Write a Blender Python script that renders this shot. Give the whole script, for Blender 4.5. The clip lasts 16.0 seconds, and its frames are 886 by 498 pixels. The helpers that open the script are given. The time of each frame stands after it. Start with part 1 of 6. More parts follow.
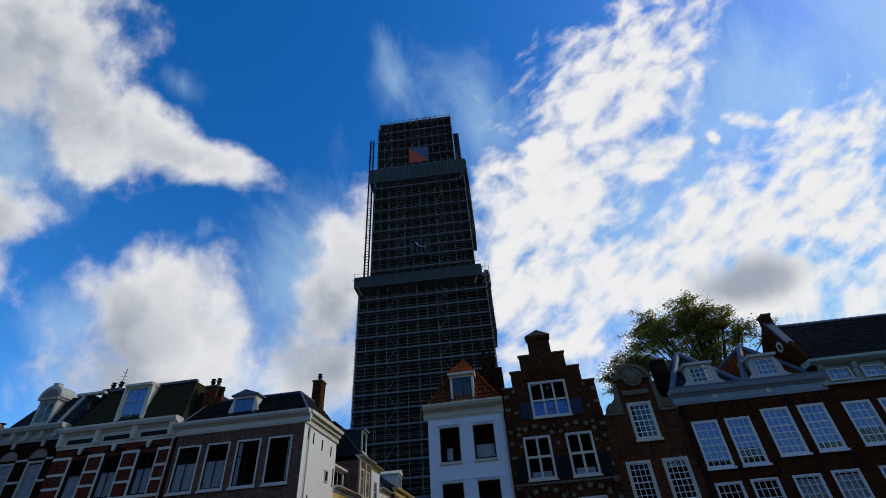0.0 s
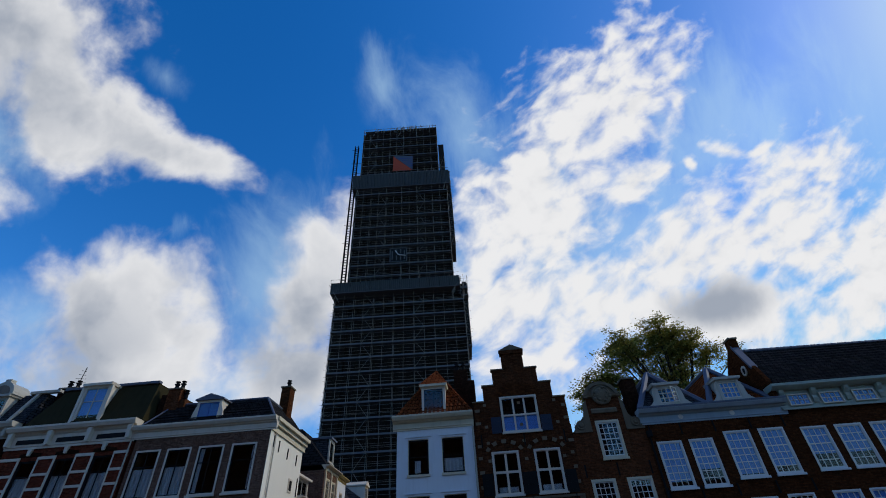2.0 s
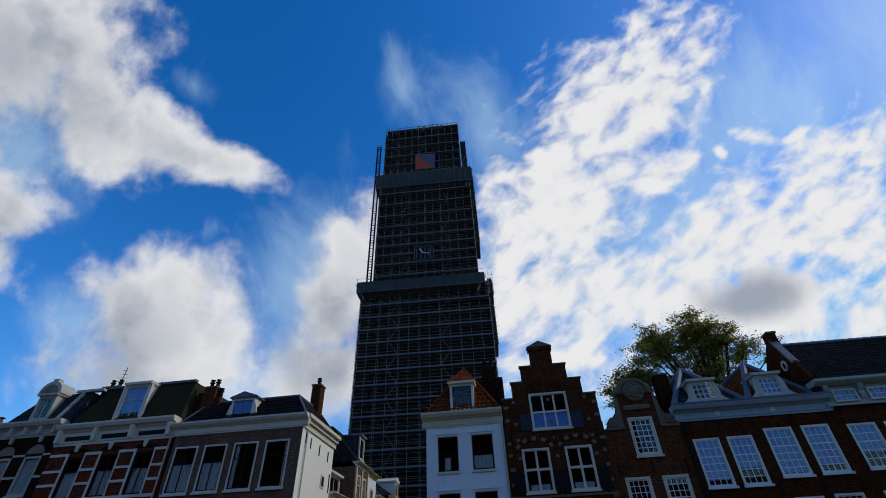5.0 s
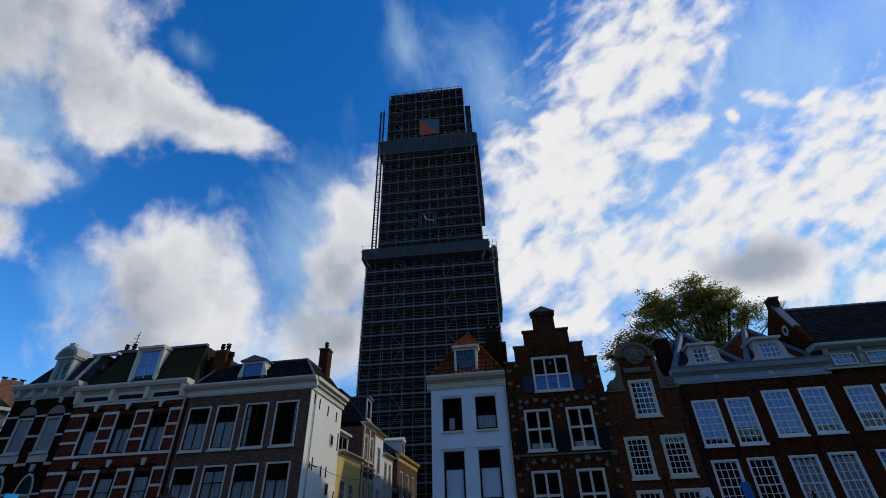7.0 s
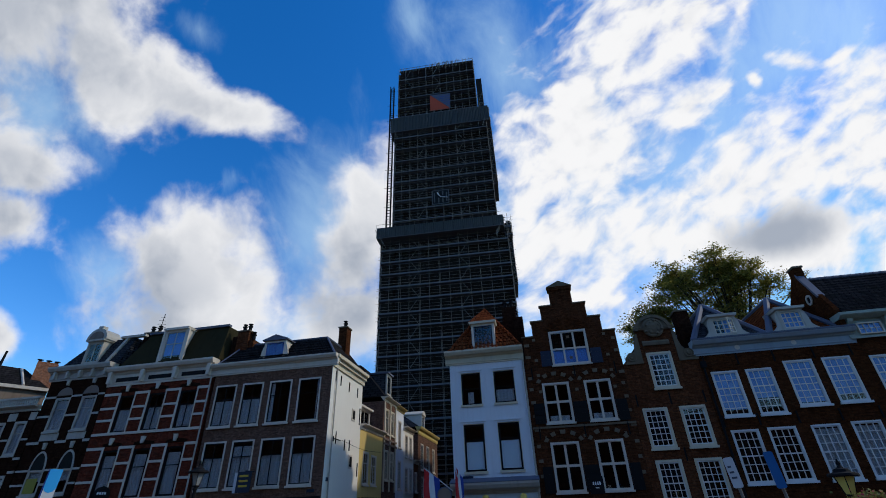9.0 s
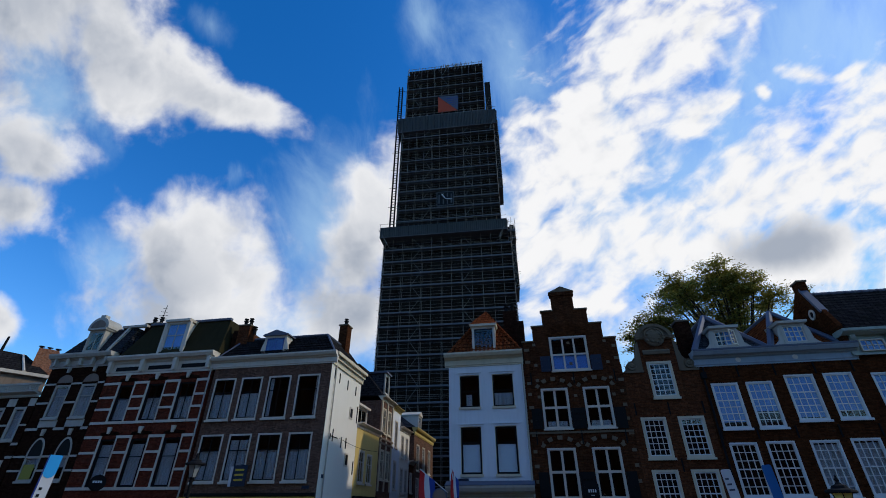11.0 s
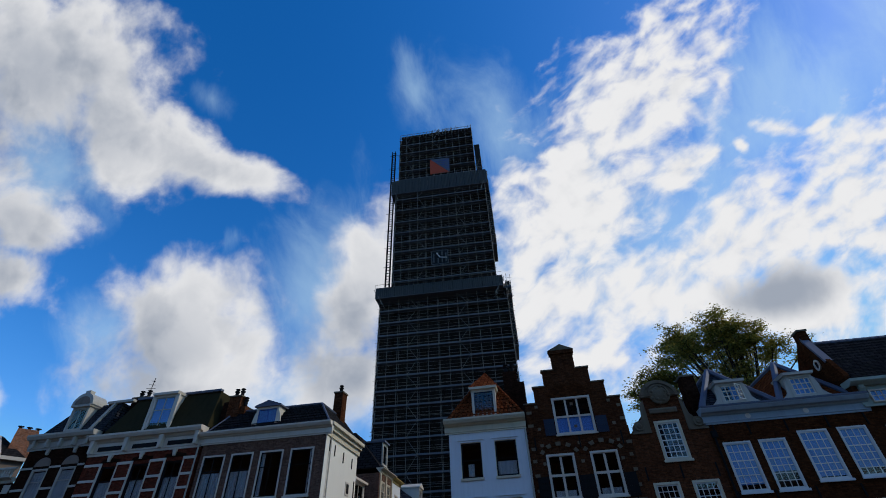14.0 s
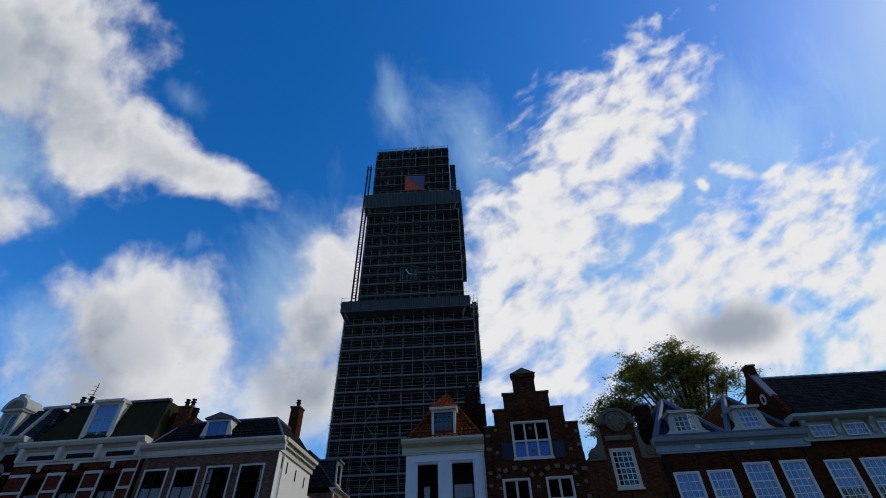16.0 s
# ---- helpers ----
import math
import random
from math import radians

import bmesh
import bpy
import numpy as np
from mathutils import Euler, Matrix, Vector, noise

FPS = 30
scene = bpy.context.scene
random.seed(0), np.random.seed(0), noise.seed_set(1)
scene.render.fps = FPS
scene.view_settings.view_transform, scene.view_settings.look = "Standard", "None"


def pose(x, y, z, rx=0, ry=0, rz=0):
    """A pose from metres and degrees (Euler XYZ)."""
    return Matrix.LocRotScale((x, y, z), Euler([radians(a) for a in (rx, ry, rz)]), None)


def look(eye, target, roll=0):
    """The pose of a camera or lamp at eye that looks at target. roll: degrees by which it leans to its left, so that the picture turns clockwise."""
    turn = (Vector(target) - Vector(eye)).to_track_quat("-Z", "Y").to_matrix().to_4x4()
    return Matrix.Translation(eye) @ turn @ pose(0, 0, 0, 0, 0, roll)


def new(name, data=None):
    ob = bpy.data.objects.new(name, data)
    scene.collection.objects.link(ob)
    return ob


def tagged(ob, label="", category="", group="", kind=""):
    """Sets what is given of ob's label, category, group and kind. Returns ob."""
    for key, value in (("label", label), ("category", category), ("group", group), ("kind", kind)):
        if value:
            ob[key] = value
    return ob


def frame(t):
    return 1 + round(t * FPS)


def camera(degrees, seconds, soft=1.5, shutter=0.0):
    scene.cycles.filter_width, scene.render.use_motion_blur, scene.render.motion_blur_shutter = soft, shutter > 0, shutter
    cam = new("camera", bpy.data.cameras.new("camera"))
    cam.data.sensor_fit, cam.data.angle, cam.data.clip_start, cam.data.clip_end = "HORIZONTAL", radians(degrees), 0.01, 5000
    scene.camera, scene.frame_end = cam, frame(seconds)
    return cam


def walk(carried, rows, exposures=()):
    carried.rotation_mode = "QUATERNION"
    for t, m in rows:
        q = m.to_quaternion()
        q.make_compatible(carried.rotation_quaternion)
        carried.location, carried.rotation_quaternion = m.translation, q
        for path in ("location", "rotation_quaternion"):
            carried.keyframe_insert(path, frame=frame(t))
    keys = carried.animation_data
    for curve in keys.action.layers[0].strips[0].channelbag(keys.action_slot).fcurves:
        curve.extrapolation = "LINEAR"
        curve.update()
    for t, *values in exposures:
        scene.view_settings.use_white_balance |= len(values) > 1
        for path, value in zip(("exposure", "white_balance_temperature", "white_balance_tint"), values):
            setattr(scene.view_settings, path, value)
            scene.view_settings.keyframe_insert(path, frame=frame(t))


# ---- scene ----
cam = camera(90.0, 16.0, soft=0.95)
EYE_Z = 3.0
# seconds, yaw, pitch, roll, sway in x, y, z: a hand-held camera that turns on the spot
TURNS = """0.0 2.58 36.14 3.54 0.01 0.00 -0.06
0.5 2.06 36.19 3.89 0.04 0.00 -0.05
1.0 0.64 36.24 3.58 0.02 -0.03 -0.06
1.5 -0.81 36.58 3.03 0.04 -0.06 -0.05
2.0 -1.23 37.23 2.77 0.09 -0.04 -0.04
2.5 -1.24 37.36 2.62 0.06 -0.03 0.03
3.0 -0.49 37.90 2.63 0.01 -0.01 0.03
3.5 0.50 38.18 2.62 -0.03 -0.00 0.02
4.0 1.08 38.31 2.18 0.00 0.01 0.03
6.5 2.71 33.75 2.03 0.00 0.02 -0.10
7.0 2.55 32.81 1.66 0.05 0.01 -0.08
7.5 2.40 30.51 1.35 0.02 0.03 -0.11
8.0 2.83 29.57 1.30 0.01 0.03 -0.07
8.5 3.97 29.77 1.74 0.02 0.03 -0.08
9.0 4.83 29.91 1.94 -0.03 0.04 -0.05
11.5 4.11 30.13 -0.42 -0.09 0.02 -0.08
12.0 4.80 30.75 -0.36 -0.09 0.02 0.00
12.5 5.64 33.76 0.53 -0.06 0.04 0.02
13.0 5.59 34.18 0.95 -0.07 0.01 0.12
13.5 5.47 35.63 1.69 -0.06 -0.01 0.15
14.0 4.67 37.55 1.88 -0.03 -0.05 0.09
14.5 2.63 38.42 0.86 -0.09 -0.12 0.10
15.0 1.53 39.51 1.30 -0.02 -0.12 0.06
15.5 0.26 39.77 1.44 -0.03 -0.12 0.08
16.0 -0.62 39.67 1.44 -0.02 -0.13 0.07"""
rows = [tuple(float(v) for v in line.split()) for line in TURNS.split("\n")]
walk(cam, [(t, pose(sx_, sy_, EYE_Z + sz_, 90 + p, r, y)) for t, y, p, r, sx_, sy_, sz_ in rows],
     exposures=((0.0, -0.09), (4.0, -0.15), (6.5, -0.13), (9.0, 0.03), (12.0, 0.02), (14.0, -0.12), (16.0, -0.16)))

# ---- sky, clouds and sun ----
SUN_AZ, SUN_EL = 81.0, 37.0          # degrees, from +y towards +x
world = bpy.data.worlds.new("sky")
scene.world = world
world.use_nodes = True
nt = world.node_tree
nt.nodes.clear()


class Nodes:
    """Short-hand for wiring node trees."""

    def __init__(self, tree):
        self.tree = tree

    def add(self, kind, inputs=(), out=0, operation="", use_clamp=False, interpolation_type="", vector_type=""):
        n = self.tree.nodes.new(kind)
        if operation:
            n.operation = operation
        if use_clamp:
            n.use_clamp = True
        if interpolation_type:
            n.interpolation_type = interpolation_type
        if vector_type:
            n.vector_type = vector_type
        for key, v in dict(inputs).items():
            if isinstance(v, bpy.types.NodeSocket):
                self.tree.links.new(v, n.inputs[key])
            else:
                n.inputs[key].default_value = v
        return n.outputs[out] if len(n.outputs) else None

    def math(self, op, a, b=0.0, c=0.0, clamp=False):
        return self.add("ShaderNodeMath", {0: a, 1: b, 2: c}, operation=op, use_clamp=clamp)

    def ramp(self, v, a, b, lo=0.0, hi=1.0):
        return self.add("ShaderNodeMapRange", {"Value": v, "From Min": a, "From Max": b, "To Min": lo, "To Max": hi}, interpolation_type="SMOOTHSTEP")

    def mix(self, f, a, b, blend="MIX"):
        n = self.tree.nodes.new("ShaderNodeMix")
        n.data_type, n.blend_type = "RGBA", blend
        for i, v in ((0, f), (6, a), (7, b)):
            if isinstance(v, bpy.types.NodeSocket):
                self.tree.links.new(v, n.inputs[i])
            else:
                n.inputs[i].default_value = v
        return n.outputs[2]


W = Nodes(nt)
heading = W.add("ShaderNodeTexCoord", out="Generated")
# a flat chart of the sky, about the middle of the view: right, up
chart = pose(0, 0, 0, 90 + 29.91, 1.94, 4.83).to_3x3()
right, upward, ahead = chart.col[0], chart.col[1], -chart.col[2]


def along(v):
    return W.add("ShaderNodeVectorMath", {0: heading, 1: tuple(v)}, out="Value", operation="DOT_PRODUCT")


depth = W.math("MAXIMUM", along(ahead), 0.12)
flat = W.add("ShaderNodeCombineXYZ", {0: W.math("DIVIDE", along(right), depth), 1: W.math("DIVIDE", along(upward), depth), 2: 0.0})
warp = W.add("ShaderNodeTexNoise", {"Vector": heading, "Scale": 3.5, "Detail": 3.0}, out="Color")
warp = W.add("ShaderNodeVectorMath", {0: warp, 1: (-0.5, -0.5, -0.5)}, operation="ADD")
warp = W.add("ShaderNodeVectorMath", {0: warp, "Scale": 0.13}, operation="SCALE")
flat_w = W.add("ShaderNodeVectorMath", {0: flat, 1: warp}, operation="ADD")


def cloud_bank(x, y, rx, ry, turn, lift=0.0):
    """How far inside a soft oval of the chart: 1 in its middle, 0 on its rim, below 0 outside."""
    v = W.add("ShaderNodeMapping", {"Vector": flat_w, "Location": ((x - 784) / 784, (441 - y) / 784, 0), "Rotation": (0, 0, radians(-turn)),
                                    "Scale": (rx / 784, ry / 784, 1)}, vector_type="TEXTURE")
    r = W.add("ShaderNodeVectorMath", {0: v}, out="Value", operation="LENGTH")
    return W.math("MAXIMUM", W.math("SUBTRACT", 1.0 + lift, r), -1.8)


def banks(*several):
    total = several[0]
    for s in several[1:]:
        total = W.math("SMOOTH_MAX", total, s, 0.25)
    return total


def noise_at(v, scale, detail=8.0, rough=0.56, bent=0.0, shift=(0, 0, 0), turn=0.0, stretch=1.0):
    m = W.add("ShaderNodeMapping", {"Vector": v, "Location": shift, "Rotation": (0, 0, radians(turn)), "Scale": (stretch, 1, 1)}, vector_type="TEXTURE")
    return W.math("SUBTRACT", W.add("ShaderNodeTexNoise", {"Vector": m, "Scale": scale, "Detail": detail, "Roughness": rough, "Distortion": bent}), 0.5)


# heaped clouds, low and to the left
cumulus = banks(cloud_bank(40, -25, 215, 145, 8, 0.22), cloud_bank(200, 118, 165, 95, 38, 0.2), cloud_bank(385, 195, 165, 44, 14, 0.1),
                cloud_bank(15, 275, 115, 74, 10, 0.05), cloud_bank(-15, 395, 100, 64, 0, 0.05), cloud_bank(-60, 180, 110, 150, 0, -0.1),
                cloud_bank(345, 480, 155, 112, 14, 0.18), cloud_bank(370, 575, 220, 75, 0, -0.05), cloud_bank(640, 430, 72, 190, 24, 0.1), cloud_bank(600, 560, 130, 80, 0, 0.1),
                cloud_bank(-10, 605, 50, 40, 0), cloud_bank(-260, 60, 260, 240, 0))
broad = noise_at(flat_w, 4.2, 5.0, 0.5, 0.1)
broad_sunward = noise_at(flat_w, 4.2, 5.0, 0.5, 0.1, (-0.045, -0.03, 0))
heap = W.math("ADD", W.math("MULTIPLY", broad, 1.7), W.math("MULTIPLY", noise_at(flat_w, 11.0, 7.0, 0.54), 1.5))
mass = W.math("ADD", cumulus, heap)
cover_heap = W.math("POWER", W.ramp(mass, -0.2, 0.62), 1.2)
# torn, combed-out clouds on the sun's side
streaky = banks(cloud_bank(1125, 50, 225, 112, -50, 0.05), cloud_bank(1010, 270, 250, 130, -50), cloud_bank(1010, 430, 200, 110, -10),
                cloud_bank(1330, 330, 300, 92, -34), cloud_bank(1300, 430, 300, 85, -8), cloud_bank(1560, 260, 200, 165, -36), cloud_bank(1060, 545, 170, 65, 0, -0.15),
                cloud_bank(1330, 138, 20, 11, 50, -0.15), cloud_bank(1262, 160, 40, 14, -30, -0.05), cloud_bank(1410, 100, 62, 20, 10, -0.1), cloud_bank(1475, 96, 42, 12, -30, 0.0),
                cloud_bank(1225, 30, 60, 28, -50, 0.0), cloud_bank(1210, 190, 70, 40, -40, 0.0), cloud_bank(1760, 330, 240, 160, -20))
comb = noise_at(flat_w, 8.0, 8.0, 0.56, 0.3, turn=46, stretch=2.2)
cells = noise_at(flat_w, 22.0, 5.0, 0.5, 0.2, turn=35, stretch=1.5)
torn = W.math("ADD", W.math("MULTIPLY", comb, 2.5), W.math("MULTIPLY", cells, 2.2))
sheet = W.math("ADD", streaky, torn)
cover_sheet = W.math("POWER", W.ramp(sheet, -0.32, 0.78), 1.0)
cover = W.math("MAXIMUM", cover_heap, cover_sheet)
# thin veils
wisps = banks(cloud_bank(740, 40, 90, 190, 8, -0.6), cloud_bank(365, 40, 40, 60, -40, -0.5), cloud_bank(420, 330, 50, 45, 0, -0.6), cloud_bank(560, 400, 120, 200, 24, 0.0),
              cloud_bank(1420, 60, 330, 190, -40, 0.0), cloud_bank(430, 600, 400, 80, 0, 0.05), cloud_bank(60, 180, 130, 150, 0, 0.1), cloud_bank(1050, 600, 260, 90, 0, 0.15),
              cloud_bank(910, 130, 120, 170, -50, 0.0), cloud_bank(1180, 360, 440, 280, -30, 0.2), cloud_bank(200, 480, 140, 110, 0, -0.25))
drift = noise_at(flat_w, 6.0, 8.0, 0.6, 0.4, turn=100, stretch=2.2)
veil = W.math("MULTIPLY", W.ramp(W.math("ADD", wisps, W.math("MULTIPLY", drift, 2.4)), -0.2, 1.1), 0.46)
# sides turned from the sun and thick parts turn grey
side = W.math("SUBTRACT", broad_sunward, broad)
dull = banks(cloud_bank(20, 60, 230, 190, 0), cloud_bank(230, 540, 170, 120, 0), cloud_bank(-50, 330, 150, 170, 0), cloud_bank(600, 520, 110, 130, 0))
grey_heap = W.math("ADD", W.ramp(dull, -0.1, 0.7, 0.0, 0.36), W.math("ADD", W.ramp(side, -0.07, 0.12, 0.0, 0.30), W.ramp(mass, 0.1, 1.3, 0.06, 0.40)))
rimmed = W.ramp(W.math("ADD", cloud_bank(1420, 428, 150, 66, -4), W.math("MULTIPLY", W.math("ADD", heap, cells), 0.55)), -0.14, 0.34)
shade = W.ramp(W.math("ADD", cloud_bank(1390, 412, 120, 46, -4), W.math("MULTIPLY", heap, 0.45)), -0.35, 0.75)
grey_sheet = W.ramp(cells, 0.1, -0.22, 0.02, 0.16)
cover = W.math("MAXIMUM", cover, rimmed)
# unseen broken cloud high up and behind, added to whiten the fill light
aloft = W.add("ShaderNodeSeparateXYZ", {0: heading}, out=2)
behind = W.math("MULTIPLY", W.ramp(along(ahead), 0.35, -0.05), W.ramp(aloft, 0.3, 0.6))
fill_cloud = W.math("SUBTRACT", W.add("ShaderNodeTexNoise", {"Vector": heading, "Scale": 3.0, "Detail": 7.0, "Roughness": 0.58}), 0.5)
cover = W.math("MAXIMUM", cover, W.math("MULTIPLY", W.ramp(fill_cloud, -0.04, 0.18, 0.0, 0.9), behind))
on_right = W.ramp(W.math("SUBTRACT", cover_sheet, cover_heap), -0.1, 0.1)
grey = W.math("ADD", W.math("MULTIPLY", grey_heap, W.math("SUBTRACT", 1.0, on_right)), W.math("MULTIPLY", grey_sheet, on_right), clamp=True)
grey = W.math("MAXIMUM", grey, W.math("MULTIPLY", shade, 0.9))
air = nt.nodes.new("ShaderNodeTexSky")
air.sky_type, air.sun_disc = "NISHITA", False
air.sun_elevation, air.sun_rotation = radians(SUN_EL), radians(SUN_AZ)
air.altitude, air.air_density, air.dust_density, air.ozone_density = 0.0, 1.0, 0.3, 4.0
nishita = air.outputs[0]
deep = W.add("ShaderNodeHueSaturation", {"Hue": 0.508, "Saturation": 1.34, "Value": 1.95, "Fac": 1.0, "Color": nishita})
deep = W.mix(1.0, deep, (4.4, 7.4, 9.8, 1), "DARKEN")
deep = W.mix(veil, deep, (5.6, 8.0, 9.6, 1))
white = W.mix(grey, (9.2, 9.2, 9.3, 1), (3.1, 3.6, 4.5, 1))
sky_colour = W.mix(cover, deep, white)
W.add("ShaderNodeOutputWorld", {"Surface": W.add("ShaderNodeBackground", {"Color": sky_colour, "Strength": 0.1})})

sun = new("sun", bpy.data.lights.new("sun", "SUN"))
sun.data.energy, sun.data.angle, sun.data.color = 1.5, radians(2.5), (1.0, 0.93, 0.80)
az, el = radians(SUN_AZ), radians(SUN_EL)
sun.matrix_world = look((0, 0, 0), (-math.sin(az) * math.cos(el), -math.cos(az) * math.cos(el), -math.sin(el)))
scene.view_settings.exposure = 0.0

# ---- materials ----


def material(name, build):
    m = bpy.data.materials.new(name)
    m.use_nodes = True
    m.node_tree.nodes.clear()
    n = Nodes(m.node_tree)
    n.add("ShaderNodeOutputMaterial", {"Surface": build(n)})
    return m


def principled(n, colour, rough=0.7, bump=None, strength=0.3, dist=0.02, metal=0.0, spec=0.5):
    ins = {"Base Color": colour, "Roughness": rough, "Metallic": metal, "Specular IOR Level": spec}
    if bump is not None:
        ins["Normal"] = n.add("ShaderNodeBump", {"Height": bump, "Strength": strength, "Distance": dist})
    return n.add("ShaderNodeBsdfPrincipled", ins)


def rgb(c, k=1.0):
    return (c[0] * k, c[1] * k, c[2] * k, 1)


def place(n):
    """Object coordinates laid flat on upright faces: along the wall, up."""
    o = n.add("ShaderNodeTexCoord", out="Object")
    s = n.tree.nodes.new("ShaderNodeSeparateXYZ")
    n.tree.links.new(o, s.inputs[0])
    return o, n.add("ShaderNodeCombineXYZ", {0: n.math("ADD", s.outputs[0], s.outputs[1]), 1: s.outputs[2], 2: 0.0})


def noise_of(n, v, scale, detail=4.0, rough=0.6):
    return n.add("ShaderNodeTexNoise", {"Vector": v, "Scale": scale, "Detail": detail, "Roughness": rough})


def streaks(n, v, sx=3.0, sz=0.35):
    m = n.add("ShaderNodeMapping", {"Vector": v, "Scale": (sx, sx, sz)})
    return noise_of(n, m, 1.0, 5.0)


def brick(name, a, b, mortar):
    def build(n):
        o, wall = place(n)
        t = n.tree.nodes.new("ShaderNodeTexBrick")
        n.tree.links.new(wall, t.inputs["Vector"])
        for key, v in {"Color1": rgb(a, 0.55), "Color2": rgb(b, 1.35), "Mortar": rgb(mortar, 1.15), "Scale": 1.0, "Mortar Size": 0.009, "Mortar Smooth": 0.2, "Bias": 0.0,
                       "Brick Width": 0.22, "Row Height": 0.065}.items():
            t.inputs[key].default_value = v
        dirt = n.ramp(streaks(n, o), 0.3, 0.7)
        big = n.ramp(noise_of(n, o, 0.7), 0.3, 0.7)
        c = n.mix(n.math("MULTIPLY", dirt, 0.45), t.outputs["Color"], rgb(a, 0.45))
        c = n.mix(n.math("MULTIPLY", big, 0.35), c, rgb(b, 1.25))
        fine = noise_of(n, o, 9.0, 6.0, 0.7)
        c = n.mix(n.math("MULTIPLY", n.ramp(fine, 0.42, 0.62), 0.55), c, rgb(a, 0.4))
        pale = n.ramp(noise_of(n, o, 4.0, 6.0, 0.7), 0.56, 0.7)
        c = n.mix(n.math("MULTIPLY", pale, 0.45), c, rgb(mortar, 1.5))
        h = n.math("ADD", n.math("MULTIPLY", t.outputs["Fac"], -0.6), n.math("MULTIPLY", fine, 0.4))
        return principled(n, c, 0.92, h, 0.8, 0.015, spec=0.0)
    return material(name, build)


def coated(name, colour, rough=0.6, stain=0.3, spec=0.35, relief=0.15):
    """Paint, plaster, stone: grain, wash-down streaks and soft blotches."""
    def build(n):
        o, wall = place(n)
        run = n.ramp(streaks(n, o, 4.0, 0.4), 0.45, 0.75)
        spot = n.ramp(noise_of(n, o, 1.3, 5.0), 0.4, 0.7)
        fine = noise_of(n, o, 30.0, 3.0)
        c = n.mix(n.math("MULTIPLY", run, stain), rgb(colour), rgb((colour[0] * 0.55, colour[1] * 0.53, colour[2] * 0.48)))
        c = n.mix(n.math("MULTIPLY", spot, stain * 0.5), c, rgb((colour[0] * 0.8, colour[1] * 0.79, colour[2] * 0.74)))
        c = n.mix(n.math("MULTIPLY", fine, stain * 0.3), c, rgb(colour, 0.8))
        return principled(n, c, rough, n.math("ADD", fine, noise_of(n, o, 5.0)), relief, 0.01, spec=spec)
    return material(name, build)


def roofing(name, a, b, width, row, relief=0.8):
    """Courses of slates or tiles on a slope."""
    def build(n):
        o = n.add("ShaderNodeTexCoord", out="Object")
        s = n.tree.nodes.new("ShaderNodeSeparateXYZ")
        n.tree.links.new(o, s.inputs[0])
        v = n.add("ShaderNodeCombineXYZ", {0: n.math("ADD", s.outputs[0], n.math("MULTIPLY", s.outputs[1], 0.37)), 1: s.outputs[2], 2: 0.0})
        t = n.tree.nodes.new("ShaderNodeTexBrick")
        n.tree.links.new(v, t.inputs["Vector"])
        for key, val in {"Color1": rgb(a), "Color2": rgb(b), "Mortar": rgb(a, 0.25), "Scale": 1.0, "Mortar Size": 0.018, "Mortar Smooth": 0.4, "Bias": 0.0,
                         "Brick Width": width, "Row Height": row}.items():
            t.inputs[key].default_value = val
        moss = n.ramp(noise_of(n, o, 1.6, 6.0), 0.45, 0.7)
        c = n.mix(n.math("MULTIPLY", moss, 0.4), t.outputs["Color"], (a[0] * 0.6, a[1] * 0.75, a[2] * 0.5, 1))
        step = n.math("FRACT", n.math("DIVIDE", s.outputs[2], row))
        h = n.math("SUBTRACT", n.math("MULTIPLY", step, -0.7), t.outputs["Fac"])
        return principled(n, c, 0.9, h, relief, 0.04, spec=0.0)
    return material(name, build)


def glass_build(n):
    tilt = n.add("ShaderNodeLayerWeight", {"Blend": 0.5}, out="Facing")
    facing = n.math("ADD", 0.032, n.math("MULTIPLY", n.math("POWER", tilt, 5.0), 0.9))
    o = n.add("ShaderNodeTexCoord", out="Object")
    wavy = n.add("ShaderNodeBump", {"Height": noise_of(n, o, 1.5, 2.0), "Strength": 0.03, "Distance": 0.05})
    clear = n.add("ShaderNodeBsdfTransparent", {"Color": (0.88, 0.9, 0.9, 1)})
    shine = n.add("ShaderNodeBsdfGlossy", {"Color": (1, 1, 1, 1), "Roughness": 0.02, "Normal": wavy})
    return n.add("ShaderNodeMixShader", {0: facing, 1: clear, 2: shine})


def metal(name, colour, rough=0.5, amount=0.8, rust=0.3, spec=0.5):
    def build(n):
        o = n.add("ShaderNodeTexCoord", out="Object")
        spot = n.ramp(noise_of(n, o, 2.5, 6.0), 0.45, 0.75)
        c = n.mix(n.math("MULTIPLY", spot, rust), rgb(colour), rgb((colour[0] * 0.6, colour[1] * 0.5, colour[2] * 0.42)))
        return principled(n, c, rough, noise_of(n, o, 20.0), 0.1, 0.01, metal=amount, spec=spec)
    return material(name, build)


def leaf_build(n):
    isle = n.add("ShaderNodeNewGeometry", out="Random Per Island")
    c = n.mix(isle, (0.11, 0.13, 0.024, 1), (0.42, 0.33, 0.07, 1))
    body = n.add("ShaderNodeBsdfPrincipled", {"Base Color": c, "Roughness": 0.6, "Specular IOR Level": 0.3})
    back = n.add("ShaderNodeBsdfTranslucent", {"Color": c})
    return n.add("ShaderNodeMixShader", {0: 0.5, 1: body, 2: back})


